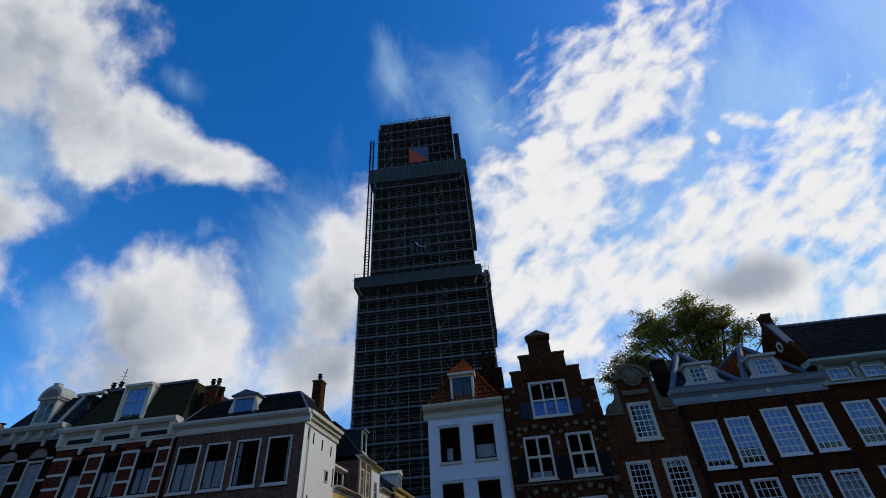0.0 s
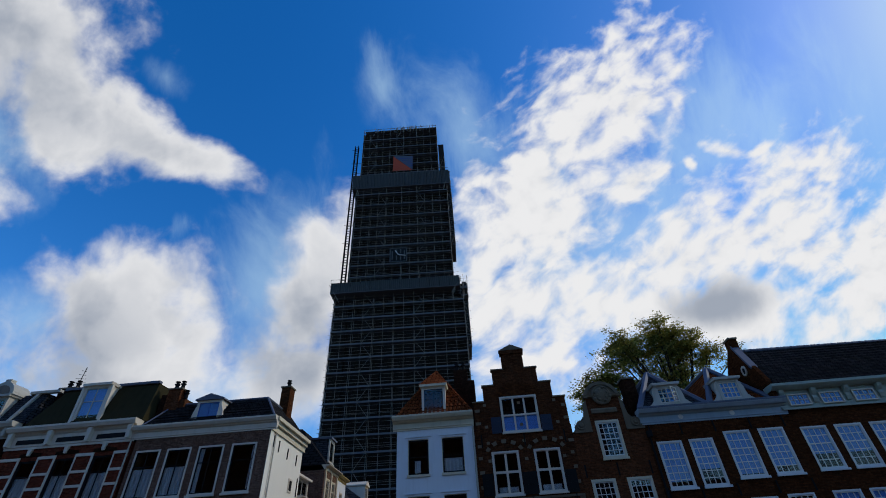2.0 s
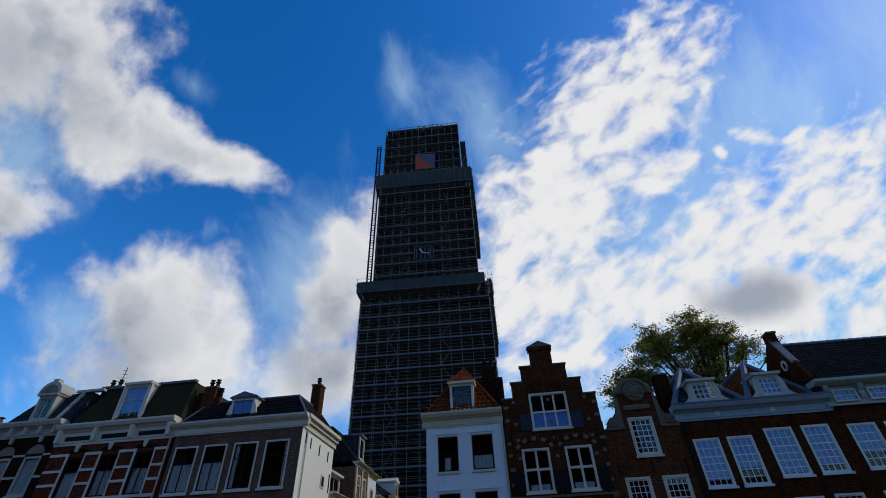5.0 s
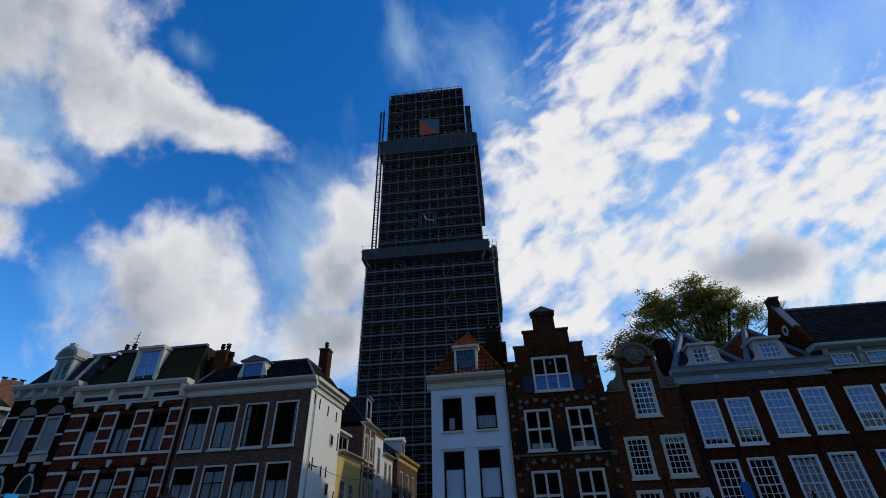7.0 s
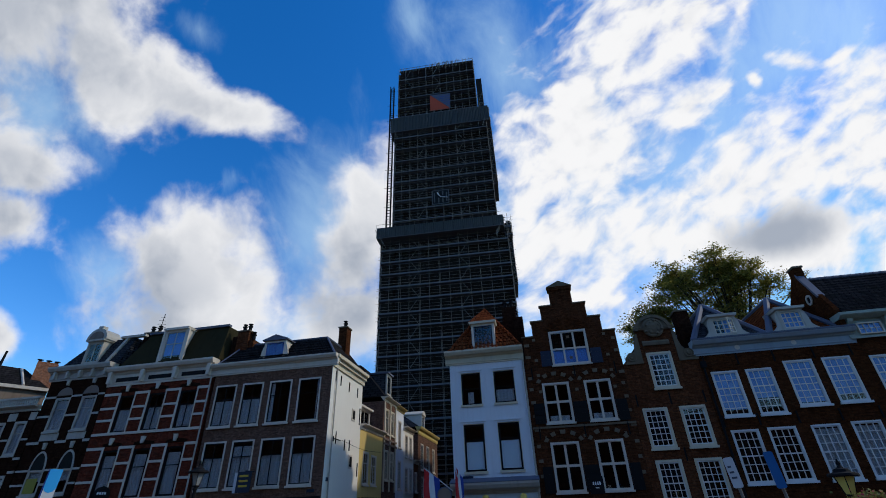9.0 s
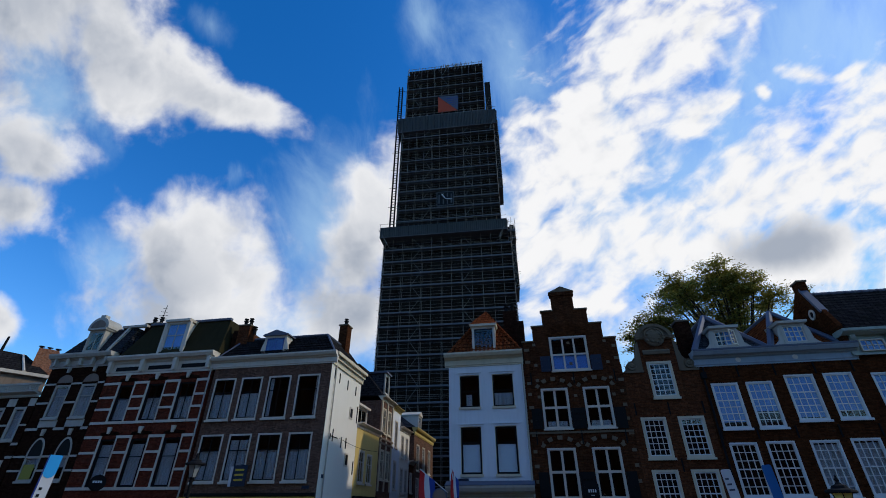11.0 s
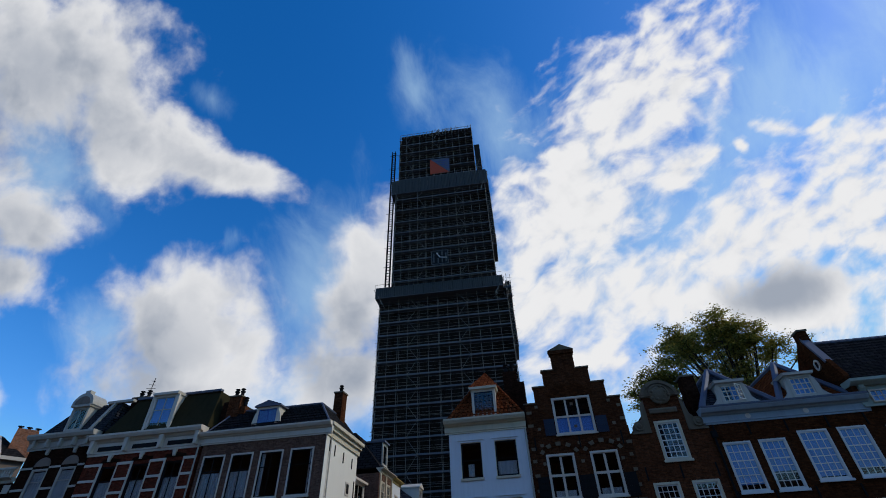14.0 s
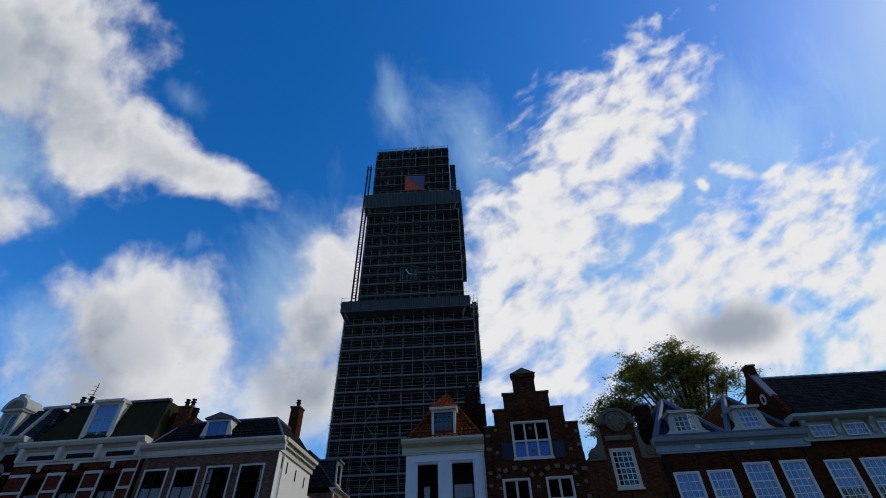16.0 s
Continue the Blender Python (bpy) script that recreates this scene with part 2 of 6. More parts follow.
GLASS = material("window_glass", glass_build)
LEAF = material("leaf", leaf_build)
BARK = coated("bark", (0.05, 0.04, 0.03), 0.9, 0.6, 0.2, 0.8)
GREY_BRICK = brick("grey_brown_brick", (0.161, 0.084, 0.055), (0.207, 0.112, 0.076), (0.145, 0.099, 0.077))
RED_BRICK = brick("red_brick", (0.138, 0.029, 0.015), (0.186, 0.042, 0.023), (0.097, 0.053, 0.037))
STEP_BRICK = brick("weathered_dark_brick", (0.072, 0.022, 0.009), (0.106, 0.036, 0.015), (0.068, 0.038, 0.023))
DARK_BRICK = brick("dark_brick", (0.026, 0.010, 0.006), (0.040, 0.017, 0.010), (0.035, 0.022, 0.016))
BROWN_BRICK = brick("brown_brick", (0.062, 0.018, 0.0065), (0.094, 0.030, 0.011), (0.050, 0.027, 0.016))
OLD_BRICK = brick("old_red_brown_brick", (0.100, 0.031, 0.013), (0.146, 0.049, 0.020), (0.088, 0.048, 0.030))
ORANGE_BRICK = brick("orange_brick", (0.32, 0.12, 0.06), (0.40, 0.17, 0.09), (0.25, 0.2, 0.16))
WHITE_PLASTER = coated("white_plaster", (0.72, 0.74, 0.76), 0.8, 0.2)
CREAM_PLASTER = coated("cream_plaster", (0.80, 0.75, 0.64), 0.8, 0.06)
YELLOW_PLASTER = coated("yellow_plaster", (0.70, 0.50, 0.16), 0.8, 0.25)
WHITE_PAINT = coated("white_paint", (0.66, 0.575, 0.465), 0.45, 0.25)
BRIGHT_WHITE = coated("fresh_white_paint", (0.70, 0.69, 0.66), 0.45, 0.15)
DULL_WHITE = coated("weathered_white_paint", (0.47, 0.43, 0.36), 0.55, 0.4)
CREAM_PAINT = coated("cream_paint", (0.64, 0.55, 0.39), 0.5, 0.3)
BLUE_GREY_PAINT = coated("pale_blue_grey_paint", (0.29, 0.35, 0.40), 0.5, 0.35)
GREEN_PAINT = coated("pale_green_paint", (0.32, 0.37, 0.31), 0.5, 0.35)
OCHRE_PAINT = coated("ochre_paint", (0.58, 0.42, 0.13), 0.6, 0.35)
DARK_PAINT = coated("dark_green_black_paint", (0.012, 0.012, 0.012), 0.6, 0.3, 0.1)
BROWN_PAINT = coated("brown_stone_paint", (0.22, 0.16, 0.12), 0.7, 0.4)
BLUE_PAINT = coated("blue_shutter_paint", (0.016, 0.024, 0.048), 0.5, 0.3)
DORMER_BLUE = coated("deep_blue_shutter_paint", (0.05, 0.10, 0.38), 0.5, 0.2)
SANDSTONE = coated("pale_sandstone", (0.18, 0.135, 0.088), 0.85, 0.5, 0.2, 0.5)
CARVED_STONE = coated("weathered_grey_stone", (0.165, 0.128, 0.086), 0.9, 0.6, 0.2, 0.7)
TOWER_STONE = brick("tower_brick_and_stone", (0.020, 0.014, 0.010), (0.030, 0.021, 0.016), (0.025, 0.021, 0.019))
SLATE = roofing("dark_slate", (0.035, 0.036, 0.042), (0.055, 0.055, 0.06), 0.26, 0.16)
DARK_TILE = roofing("dark_roof_tile", (0.018, 0.017, 0.018), (0.032, 0.029, 0.029), 0.24, 0.2, 0.4)
ORANGE_TILE = roofing("orange_roof_tile", (0.15, 0.035, 0.012), (0.24, 0.062, 0.021), 0.24, 0.22)
ATTIC_PLASTER = coated("brown_attic_plaster", (0.24, 0.18, 0.135), 0.9, 0.5)
MOSS_FELT = coated("mossy_dark_roof", (0.034, 0.028, 0.012), 0.95, 0.5, 0.1, 0.8)
ZINC = metal("zinc", (0.10, 0.11, 0.15), 0.7, 0.1, 0.2)
STEEL = metal("galvanised_tube", (0.19, 0.175, 0.155), 0.6, 0.0, 0.45, 0.3)
DECK = coated("scaffold_deck", (0.115, 0.12, 0.13), 0.75, 0.4)
SHEETING = metal("grey_green_sheeting", (0.075, 0.083, 0.085), 0.6, 0.2, 0.3)
IRON = metal("black_iron", (0.014, 0.014, 0.015), 0.8, 0.0, 0.2, 0.08)
CURTAIN = coated("grey_net_curtain", (0.46, 0.47, 0.49), 0.9, 0.2)
FILM = coated("pale_window_film", (0.80, 0.88, 0.96), 0.7, 0.05)
# the panes' sky reflection is painted into the blue of these blinds
SKY_BLIND = coated("sky_reflection_blind", (0.15, 0.33, 0.80), 0.8, 0.1)
# near-black that paints in the shade of unlit rooms; the netting shares it
SHADE_BLACK = coated("shade_black", (0.02, 0.019, 0.018), 0.9, 0.2)
ASPHALT = coated("grey_paving", (0.10, 0.085, 0.07), 0.9, 0.5, 0.2, 0.5)
SIGN_BLUE = coated("bright_blue_sign", (0.04, 0.42, 0.88), 0.4, 0.05)
MID_BLUE = coated("mid_blue_sign", (0.025, 0.16, 0.42), 0.4, 0.1)
SIGN_WHITE = coated("white_sign", (0.7, 0.71, 0.72), 0.4, 0.15)
SIGN_GREEN = coated("olive_poster", (0.30, 0.27, 0.025), 0.5, 0.1)
AWNING = coated("yellow_awning", (0.62, 0.42, 0.05), 0.8, 0.2)
FLAG_RED = coated("flag_red", (0.62, 0.03, 0.03), 0.8, 0.1)
FLAG_WHITE = coated("flag_white", (0.7, 0.7, 0.7), 0.8, 0.1)
FLAG_BLUE = coated("flag_blue", (0.02, 0.05, 0.28), 0.8, 0.1)
BANNER_RED = coated("banner_orange_red", (0.42, 0.06, 0.025), 0.8, 0.15)
BANNER_GREY = coated("banner_blue_grey", (0.075, 0.09, 0.13), 0.8, 0.15)
CLEAR_LAMP = coated("dull_lantern_glass", (0.30, 0.31, 0.30), 0.15, 0.3, 0.6)
# yellow glass, its paint brightened for the light that comes through
LAMP_GLASS = coated("lit_yellow_lamp_glass", (0.85, 0.66, 0.16), 0.3, 0.1)
FLOWER = coated("geranium_red", (0.5, 0.03, 0.05), 0.8, 0.1)

# ---- builders ----
FACADE = pose(0, 26, 0, 0, 0, -7)                 # the row of fronts: x along it, y into the houses
STREET = FACADE @ pose(-9.05, 0, 0, 0, 0, 91.5)   # the side street: x down it, y into its houses
LIFT = EYE_Z - 2.5                                # heights below are over a datum half a metre under the ground


def bm_box(bm, x0, x1, y0, y1, z0, z1):
    v = [bm.verts.new((x, y, z)) for z in (z0, z1) for x, y in ((x0, y0), (x1, y0), (x1, y1), (x0, y1))]
    for q in ((3, 2, 1, 0), (4, 5, 6, 7), (0, 1, 5, 4), (1, 2, 6, 5), (2, 3, 7, 6), (3, 0, 4, 7)):
        bm.faces.new([v[i] for i in q])


def bm_prism(bm, poly, y0, y1):
    """A polygon of (x, z), counter-clockwise seen from -y, drawn out from y0 to y1."""
    a = [bm.verts.new((x, y0, z)) for x, z in poly]
    b = [bm.verts.new((x, y1, z)) for x, z in poly]
    bm.faces.new(a)
    bm.faces.new(b[::-1])
    for i in range(len(poly)):
        j = (i + 1) % len(poly)
        bm.faces.new((a[j], a[i], b[i], b[j]))


def bm_run(bm, profile, x0, x1):
    """A moulding: a profile of (y, z) drawn along x."""
    a = [bm.verts.new((x0, y, z)) for y, z in profile]
    b = [bm.verts.new((x1, y, z)) for y, z in profile]
    bm.faces.new(a[::-1])
    bm.faces.new(b)
    for i in range(len(profile)):
        j = (i + 1) % len(profile)
        bm.faces.new((a[i], a[j], b[j], b[i]))


def bm_hull(bm, low, high):
    """A solid between two rings of as many points."""
    a, b = [bm.verts.new(p) for p in low], [bm.verts.new(p) for p in high]
    bm.faces.new(a[::-1])
    if len({tuple(round(c, 4) for c in p) for p in high}) > 2:
        bm.faces.new(b)
    for i in range(len(a)):
        j = (i + 1) % len(a)
        bm.faces.new((a[i], a[j], b[j], b[i]))


def bm_tube(bm, p, q, r=0.03, n=6, r2=None):
    p, q = Vector(p), Vector(q)
    m = (q - p).to_track_quat("Z", "Y").to_matrix()
    r2 = r if r2 is None else r2
    rings = []
    for c, rr in ((p, r), (q, r2)):
        rings.append([bm.verts.new(c + m @ Vector((rr * math.cos(2 * math.pi * i / n), rr * math.sin(2 * math.pi * i / n), 0))) for i in range(n)])
    for i in range(n):
        j = (i + 1) % n
        bm.faces.new((rings[0][i], rings[0][j], rings[1][j], rings[1][i]))
    bm.faces.new(rings[0][::-1])
    bm.faces.new(rings[1])


def bm_turned(bm, prof, n=10, c=(0, 0, 0)):
    """A turned form: a profile of (radius, z)."""
    rings = [[bm.verts.new((c[0] + r * math.cos(2 * math.pi * i / n), c[1] + r * math.sin(2 * math.pi * i / n), c[2] + z)) for i in range(n)] for r, z in prof]
    for a, b in zip(rings, rings[1:]):
        for i in range(n):
            j = (i + 1) % n
            bm.faces.new((a[i], a[j], b[j], b[i]))
    bm.faces.new(rings[0][::-1])
    bm.faces.new(rings[-1])


def link(name, bm, mat, parent=None, label="", smooth=False):
    bmesh.ops.recalc_face_normals(bm, faces=bm.faces)
    me = bpy.data.meshes.new(name)
    bm.to_mesh(me)
    bm.free()
    me.materials.append(mat)
    if smooth:
        for p in me.polygons:
            p.use_smooth = True
    ob = new(name, me)
    ob.parent = parent
    return tagged(ob, label)


part = link
SHARED = {}


def shared_box(name, mat, parent, x0, x1, y0, y1, z0, z1, label=""):
    """A box whose mesh is shared by all of its size."""
    key = (mat.name, round(x1 - x0, 3), round(y1 - y0, 3), round(z1 - z0, 3))
    if key not in SHARED:
        bm = bmesh.new()
        bm_box(bm, 0, key[1], 0, key[2], 0, key[3])
        bmesh.ops.recalc_face_normals(bm, faces=bm.faces)
        SHARED[key] = bpy.data.meshes.new(name)
        bm.to_mesh(SHARED[key])
        bm.free()
        SHARED[key].materials.append(mat)
    ob = new(name, SHARED[key])
    ob.parent = parent
    ob.matrix_basis = Matrix.Translation((x0, y0, z0))
    return tagged(ob, label)


def boxes(name, mat, parent, dims, label=""):
    bm = bmesh.new()
    for d in dims:
        bm_box(bm, *d)
    return part(name, bm, mat, parent, label)


def thing(name, m, label, category, group="", kind=""):
    ob = new(name)
    ob.matrix_world = m
    return tagged(ob, label, category, group, kind)


def wall_cells(bm, x_cuts, z_cuts, solid, y0, y1):
    """A wall of one skin: cells of a grid that are solid, with reveals round every opening."""
    xs, zs = sorted(set(x_cuts)), sorted(set(z_cuts))
    grid = [[solid((a + b) / 2, (c + d) / 2) for c, d in zip(zs, zs[1:])] for a, b in zip(xs, xs[1:])]
    verts = {}

    def v(i, y, k):
        if (i, y, k) not in verts:
            verts[i, y, k] = bm.verts.new((xs[i], y, zs[k]))
        return verts[i, y, k]
    for i in range(len(grid)):
        for k in range(len(grid[0])):
            if not grid[i][k]:
                continue
            bm.faces.new((v(i, y0, k), v(i + 1, y0, k), v(i + 1, y0, k + 1), v(i, y0, k + 1)))
            bm.faces.new((v(i, y1, k), v(i, y1, k + 1), v(i + 1, y1, k + 1), v(i + 1, y1, k)))
            for di, dk, q in ((-1, 0, ((i, k), (i, k + 1))), (1, 0, ((i + 1, k), (i + 1, k + 1))), (0, -1, ((i, k), (i + 1, k))), (0, 1, ((i, k + 1), (i + 1, k + 1)))):
                a, b = i + di, k + dk
                if 0 <= a < len(grid) and 0 <= b < len(grid[0]) and grid[a][b]:
                    continue
                (p, r), (s, t) = q
                bm.faces.new((v(p, y0, r), v(p, y1, r), v(s, y1, t), v(s, y0, t)))


EYE_S, EYE_D = 26 * math.sin(radians(7)), 26 * math.cos(radians(7))


def back(s, z, d):
    """A place seen over the front at (s, z) that stands d behind it."""
    k = (EYE_D + d) / EYE_D
    return EYE_S + (s - EYE_S) * k, 2.5 + (z - 2.5) * k


class House:
    """A house: its front from s0 to s1, up to top; openings are (s, s, z, z)."""

    def __init__(self, frame_, s0, s1, top, mat, openings, label, depth=9.0, outline=None, group="houses of the row", side_mat=None, right_side=None):
        self.s0, self.w, self.frame_ = s0, s1 - s0, frame_
        self.root = thing("house", frame_ @ Matrix.Translation((s0, 0, 0)), label, "house", group)
        holes = [(a - s0, b - s0, c + LIFT, d + LIFT) for a, b, c, d in openings]
        steps = outline or [(s0, s1, top)]
        steps = [(a - s0, b - s0, z + LIFT) for a, b, z in steps]
        xs = [0, self.w] + [x for h in holes for x in h[:2]] + [x for s in steps for x in s[:2]]
        zs = [0] + [z for h in holes for z in h[2:]] + [s[2] for s in steps]

        def solid(x, z):
            return any(a < x < b and z < t for a, b, t in steps) and not any(a < x < b and c < z < d for a, b, c, d in holes)
        bm = bmesh.new()
        wall_cells(bm, xs, zs, solid, 0.0, 0.30)
        part("front_wall", bm, mat, self.root)
        side = side_mat or mat
        low = min(s[2] for s in steps) if outline else top + LIFT
        boxes("side_wall", side, self.root, [(0.004, 0.25, 0.304, depth, 0, low - 0.01)])
        if right_side is None:
            boxes("side_wall", side, self.root, [(self.w - 0.25, self.w - 0.004, 0.304, depth, 0, low - 0.01)])
        boxes("back_wall", side, self.root, [(0.254, self.w - 0.254, depth - 0.25, depth - 0.004, 0, low - 0.01)])
        boxes("attic_floor", SHADE_BLACK, self.root, [(0.254, self.w - 0.254, 0.304, depth - 0.254, low - 0.3, low - 0.1)])
        # added near-black sheet puts the rooms' shade behind the windows
        boxes("room_shade_sheet", SHADE_BLACK, self.root, [(0.254, self.w - 0.254, 2.6, 2.7, 0, low - 0.31)])
        self.depth = depth

    def box(self, name, mat, a, b, y0, y1, z0, z1, label=""):
        return boxes(name, mat, self.root, [(a - self.s0, b - self.s0, y0, y1, z0 + LIFT, z1 + LIFT)], label)

    def run(self, name, mat, profile, a, b, label=""):
        bm = bmesh.new()
        bm_run(bm, [(y, z + LIFT) for y, z in profile], a - self.s0, b - self.s0)
        return part(name, bm, mat, self.root, label)

    def slab(self, name, mat, poly, y0, y1, label=""):
        bm = bmesh.new()
        bm_prism(bm, [(x - self.s0, z + LIFT) for x, z in poly], y0, y1)
        return part(name, bm, mat, self.root, label)

    def solid(self, name, mat, low, high, label="", parent=None):
        bm = bmesh.new()
        bm_hull(bm, [(x - self.s0, y, z + LIFT) for x, y, z in low], [(x - self.s0, y, z + LIFT) for x, y, z in high])
        return part(name, bm, mat, parent or self.root, label)

    def cornice(self, zb, zt, a=None, b=None, mat=None, out=0.45, label="", drip=0.35):
        """A boxed gutter cornice over a plain frieze."""
        a = self.s0 if a is None else a
        b = self.s0 + self.w if b is None else b
        h = zt - zb
        m = zb + h * (1 - drip)
        prof = [(0.296, zb), (-0.05, zb), (-0.05, zb + 0.1 * h), (-0.09, zb + 0.12 * h), (-0.09, m - 0.16 * h), (-0.16, m - 0.1 * h), (-0.2, m), (-out + 0.1, m + 0.02), (-out + 0.06, m + 0.3 * (zt - m)),
                (-out, zt - 0.35 * (zt - m)), (-out, zt), (0.296, zt)]
        prof = [(min(y, -0.004) if y > 0.2 and z < zt - 1e-6 else y, z) for y, z in prof]
        return self.run("cornice", mat or WHITE_PAINT, prof, a, b, label)

    def window(self, a, b, z0, z1, cols=(), rows=(), casing=0.09, mat=None, bar=0.045, bar_mat=None, sill=0.07, curtain=None, rise=0.0, deep=0.0, sash=0.05, split=None):
        """A framed window in an opening. cols, rows: where bars stand, as shares of the width and of the height from below."""
        mat = mat or WHITE_PAINT
        bar_mat = bar_mat or mat
        a, b, z0, z1 = a - self.s0, b - self.s0, z0 + LIFT, z1 + LIFT
        y = -0.03 + deep
        frame_ = boxes("window", mat, self.root, [(a, a + casing, y, y + 0.14, z0, z1), (b - casing, b, y, y + 0.14, z0, z1),
                                                 (a + casing, b - casing, y, y + 0.14, z1 - casing, z1), (a + casing, b - casing, y, y + 0.14, z0, z0 + casing)])
        ia, ib, jz, kz = a + casing, b - casing, z0 + casing, z1 - casing
        w, h = ib - ia, kz - jz
        if sash:
            boxes("sash", bar_mat, frame_, [(ia, ia + sash, y + 0.04, y + 0.10, jz, kz), (ib - sash, ib, y + 0.04, y + 0.10, jz, kz),
                                            (ia + sash, ib - sash, y + 0.04, y + 0.10, jz, jz + sash), (ia + sash, ib - sash, y + 0.04, y + 0.10, kz - sash, kz)])
        cuts_x, cuts_z = [0.0] + list(cols) + [1.0], [0.0] + list(rows) + [1.0]
        top_rows = split if split is not None else len(cuts_z)
        for r in rows:
            thick = bar * (1.7 if split is not None and abs(r - rows[split]) < 1e-6 else 1.0)
            shared_box("glazing_bar", bar_mat, frame_, ia, ib, y + 0.045, y + 0.085, jz + r * h - thick / 2, jz + r * h + thick / 2)
        for k, c_ in enumerate(cols):
            shared_box("glazing_bar", bar_mat, frame_, ia + c_ * w - bar / 2, ia + c_ * w + bar / 2, y + 0.042, y + 0.082, jz, kz)
        for c0, c1 in zip(cuts_x, cuts_x[1:]):
            for r0, r1 in zip(cuts_z, cuts_z[1:]):
                p = shared_box("pane", GLASS, frame_, ia + c0 * w, ia + c1 * w, y + 0.060, y + 0.066, jz + r0 * h, jz + r1 * h)
                p.visible_shadow = False
        if sill:
            boxes("sill", mat, frame_, [(a - 0.05, b + 0.05, y - 0.09, y + 0.0, z0 - sill, z0 + 0.02)])
        if curtain:
            kind, c0, c1, r0, r1 = curtain
            bm = bmesh.new()
            n = max(4, int((c1 - c0) * w / 0.06))
            lo, hi = [], []
            for i in range(n + 1):
                x = ia + w * (c0 + (c1 - c0) * i / n)
                yy = (0.105 + 0.018 * math.sin(i * 1.9 + a) if kind == "net" else 0.095) + deep
                lo.append(bm.verts.new((x, yy, jz + h * r0)))
                hi.append(bm.verts.new((x, yy, jz + h * r1)))
            for i in range(n):
                bm.faces.new((lo[i], lo[i + 1], hi[i + 1], hi[i]))
            bmesh.ops.recalc_face_normals(bm, faces=bm.faces)
            bmesh.ops.solidify(bm, geom=bm.faces[:], thickness=0.006)
            # blinds other than film carry reflected sky in their colour
            part("curtain" if kind == "net" else "blind", bm, {"net": CURTAIN, "film": FILM}.get(kind, SKY_BLIND), frame_)
        return frame_

    def mansard(self, mat, a, b, zb, zt, run_, y0=-0.05, hip_a=0.0, hip_b=0.0, rear=None, label=""):
        """A steep lower roof slope with a flat top."""
        rear = rear or self.depth
        return self.solid("roof", mat, [(a, y0, zb), (b, y0, zb), (b, rear, zb), (a, rear, zb)],
                          [(a + hip_a, y0 + run_, zt), (b - hip_b, y0 + run_, zt), (b - hip_b, rear, zt), (a + hip_a, rear, zt)], label)

    def dormer(self, a, b, z0, z1, y0, y1, mat, roof, win_mat=None, bar_mat=None, rise=0.0, cols=(0.5,), rows=(), label="", cheek=None, cap=0.12, curtain=None):
        """A boxed dormer with a window in its face and a lid: flat, or with a gable of some rise."""
        d = 0.12
        self_w = self.window(a, b, z0, z1, cols, rows, casing=0.14, mat=win_mat or mat, bar_mat=bar_mat, deep=y0 + 0.03, sill=0.05, curtain=curtain)
        self_w.parent = self.root
        bm = bmesh.new()
        e = 0.14
        x0, x1 = a - self.s0 - e, b - self.s0 + e
        if rise > 0:
            bm_prism(bm, [(x0, z1 + LIFT), (x1, z1 + LIFT), (x1, z1 + LIFT + cap), ((x0 + x1) / 2, z1 + LIFT + cap + rise), (x0, z1 + LIFT + cap)], y0 - 0.12, y1)
        else:
            bm_prism(bm, [(x0 + 0.05, z1 + LIFT), (x1 - 0.05, z1 + LIFT), (x1, z1 + LIFT + cap), (x0, z1 + LIFT + cap)], y0 - 0.16, y1)
        body = part("dormer", bm, roof, self.root, label)
        for x in (a - self.s0, b - self.s0 - 0.1):
            boxes("cheek", cheek or mat, body, [(x, x + 0.1, y0 + d, y1, z0 + LIFT, z1 + LIFT)])
        return body

    def chimney(self, a, b, y0, y1, z0, z1, mat, pots=1, cap=True):
        x0, x1 = a - self.s0, b - self.s0
        c = boxes("chimney", mat, self.root, [(x0, x1, y0, y1, z0 + LIFT, z1 + LIFT)])
        if cap:
            boxes("cap", CARVED_STONE, c, [(x0 - 0.06, x1 + 0.06, y0 - 0.06, y1 + 0.06, z1 + LIFT, z1 + LIFT + 0.09)])
        for i in range(pots):
            bm = bmesh.new()
            px = x0 + (x1 - x0) * (i + 0.5) / pots
            bm_turned(bm, [(0.13, 0), (0.11, 0.32), (0.17, 0.33), (0.17, 0.39), (0.09, 0.40), (0.09, 0.5), (0.16, 0.51), (0.15, 0.56)], 10, (px, (y0 + y1) / 2, z1 + LIFT + 0.085))
            part("chimney_pot", bm, IRON, c, "dark metal chimney pot")
        return c

# ---- ground ----
bm = bmesh.new()
bm_box(bm, -1500, 1500, -1500, 1500, -0.3, 0.0)
tagged(link("ground", bm, ASPHALT), "grey brick and asphalt paving of the square", "ground", kind="structure")

# ---- the corner house: grey-brown brick, white flank ----
gx = [(-17.0, -15.5), (-15.1, -13.63), (-13.2, -11.67), (-11.22, -9.73)]
grey_holes = [(a, b, 7.0, 9.56) for a, b in gx] + [(a, b, 3.6, 6.18) for a, b in gx]
grey = House(FACADE, -17.25, -9.05, 10.2, GREY_BRICK, grey_holes, "grey-brown brick corner house with white plastered flank", depth=5.6, right_side=True, group="houses of the row")
flank_end = -9.05 - 5.55 * math.tan(radians(1.5))
bm = bmesh.new()
bm_hull(bm, [(x - grey.s0, y, 0) for x, y in ((-9.3, 0.304), (-9.05, 0.304), (flank_end, 5.6), (flank_end - 0.3, 5.6))],
        [(x - grey.s0, y, 10.2 + LIFT) for x, y in ((-9.3, 0.304), (-9.05, 0.304), (flank_end, 5.6), (flank_end - 0.3, 5.6))])
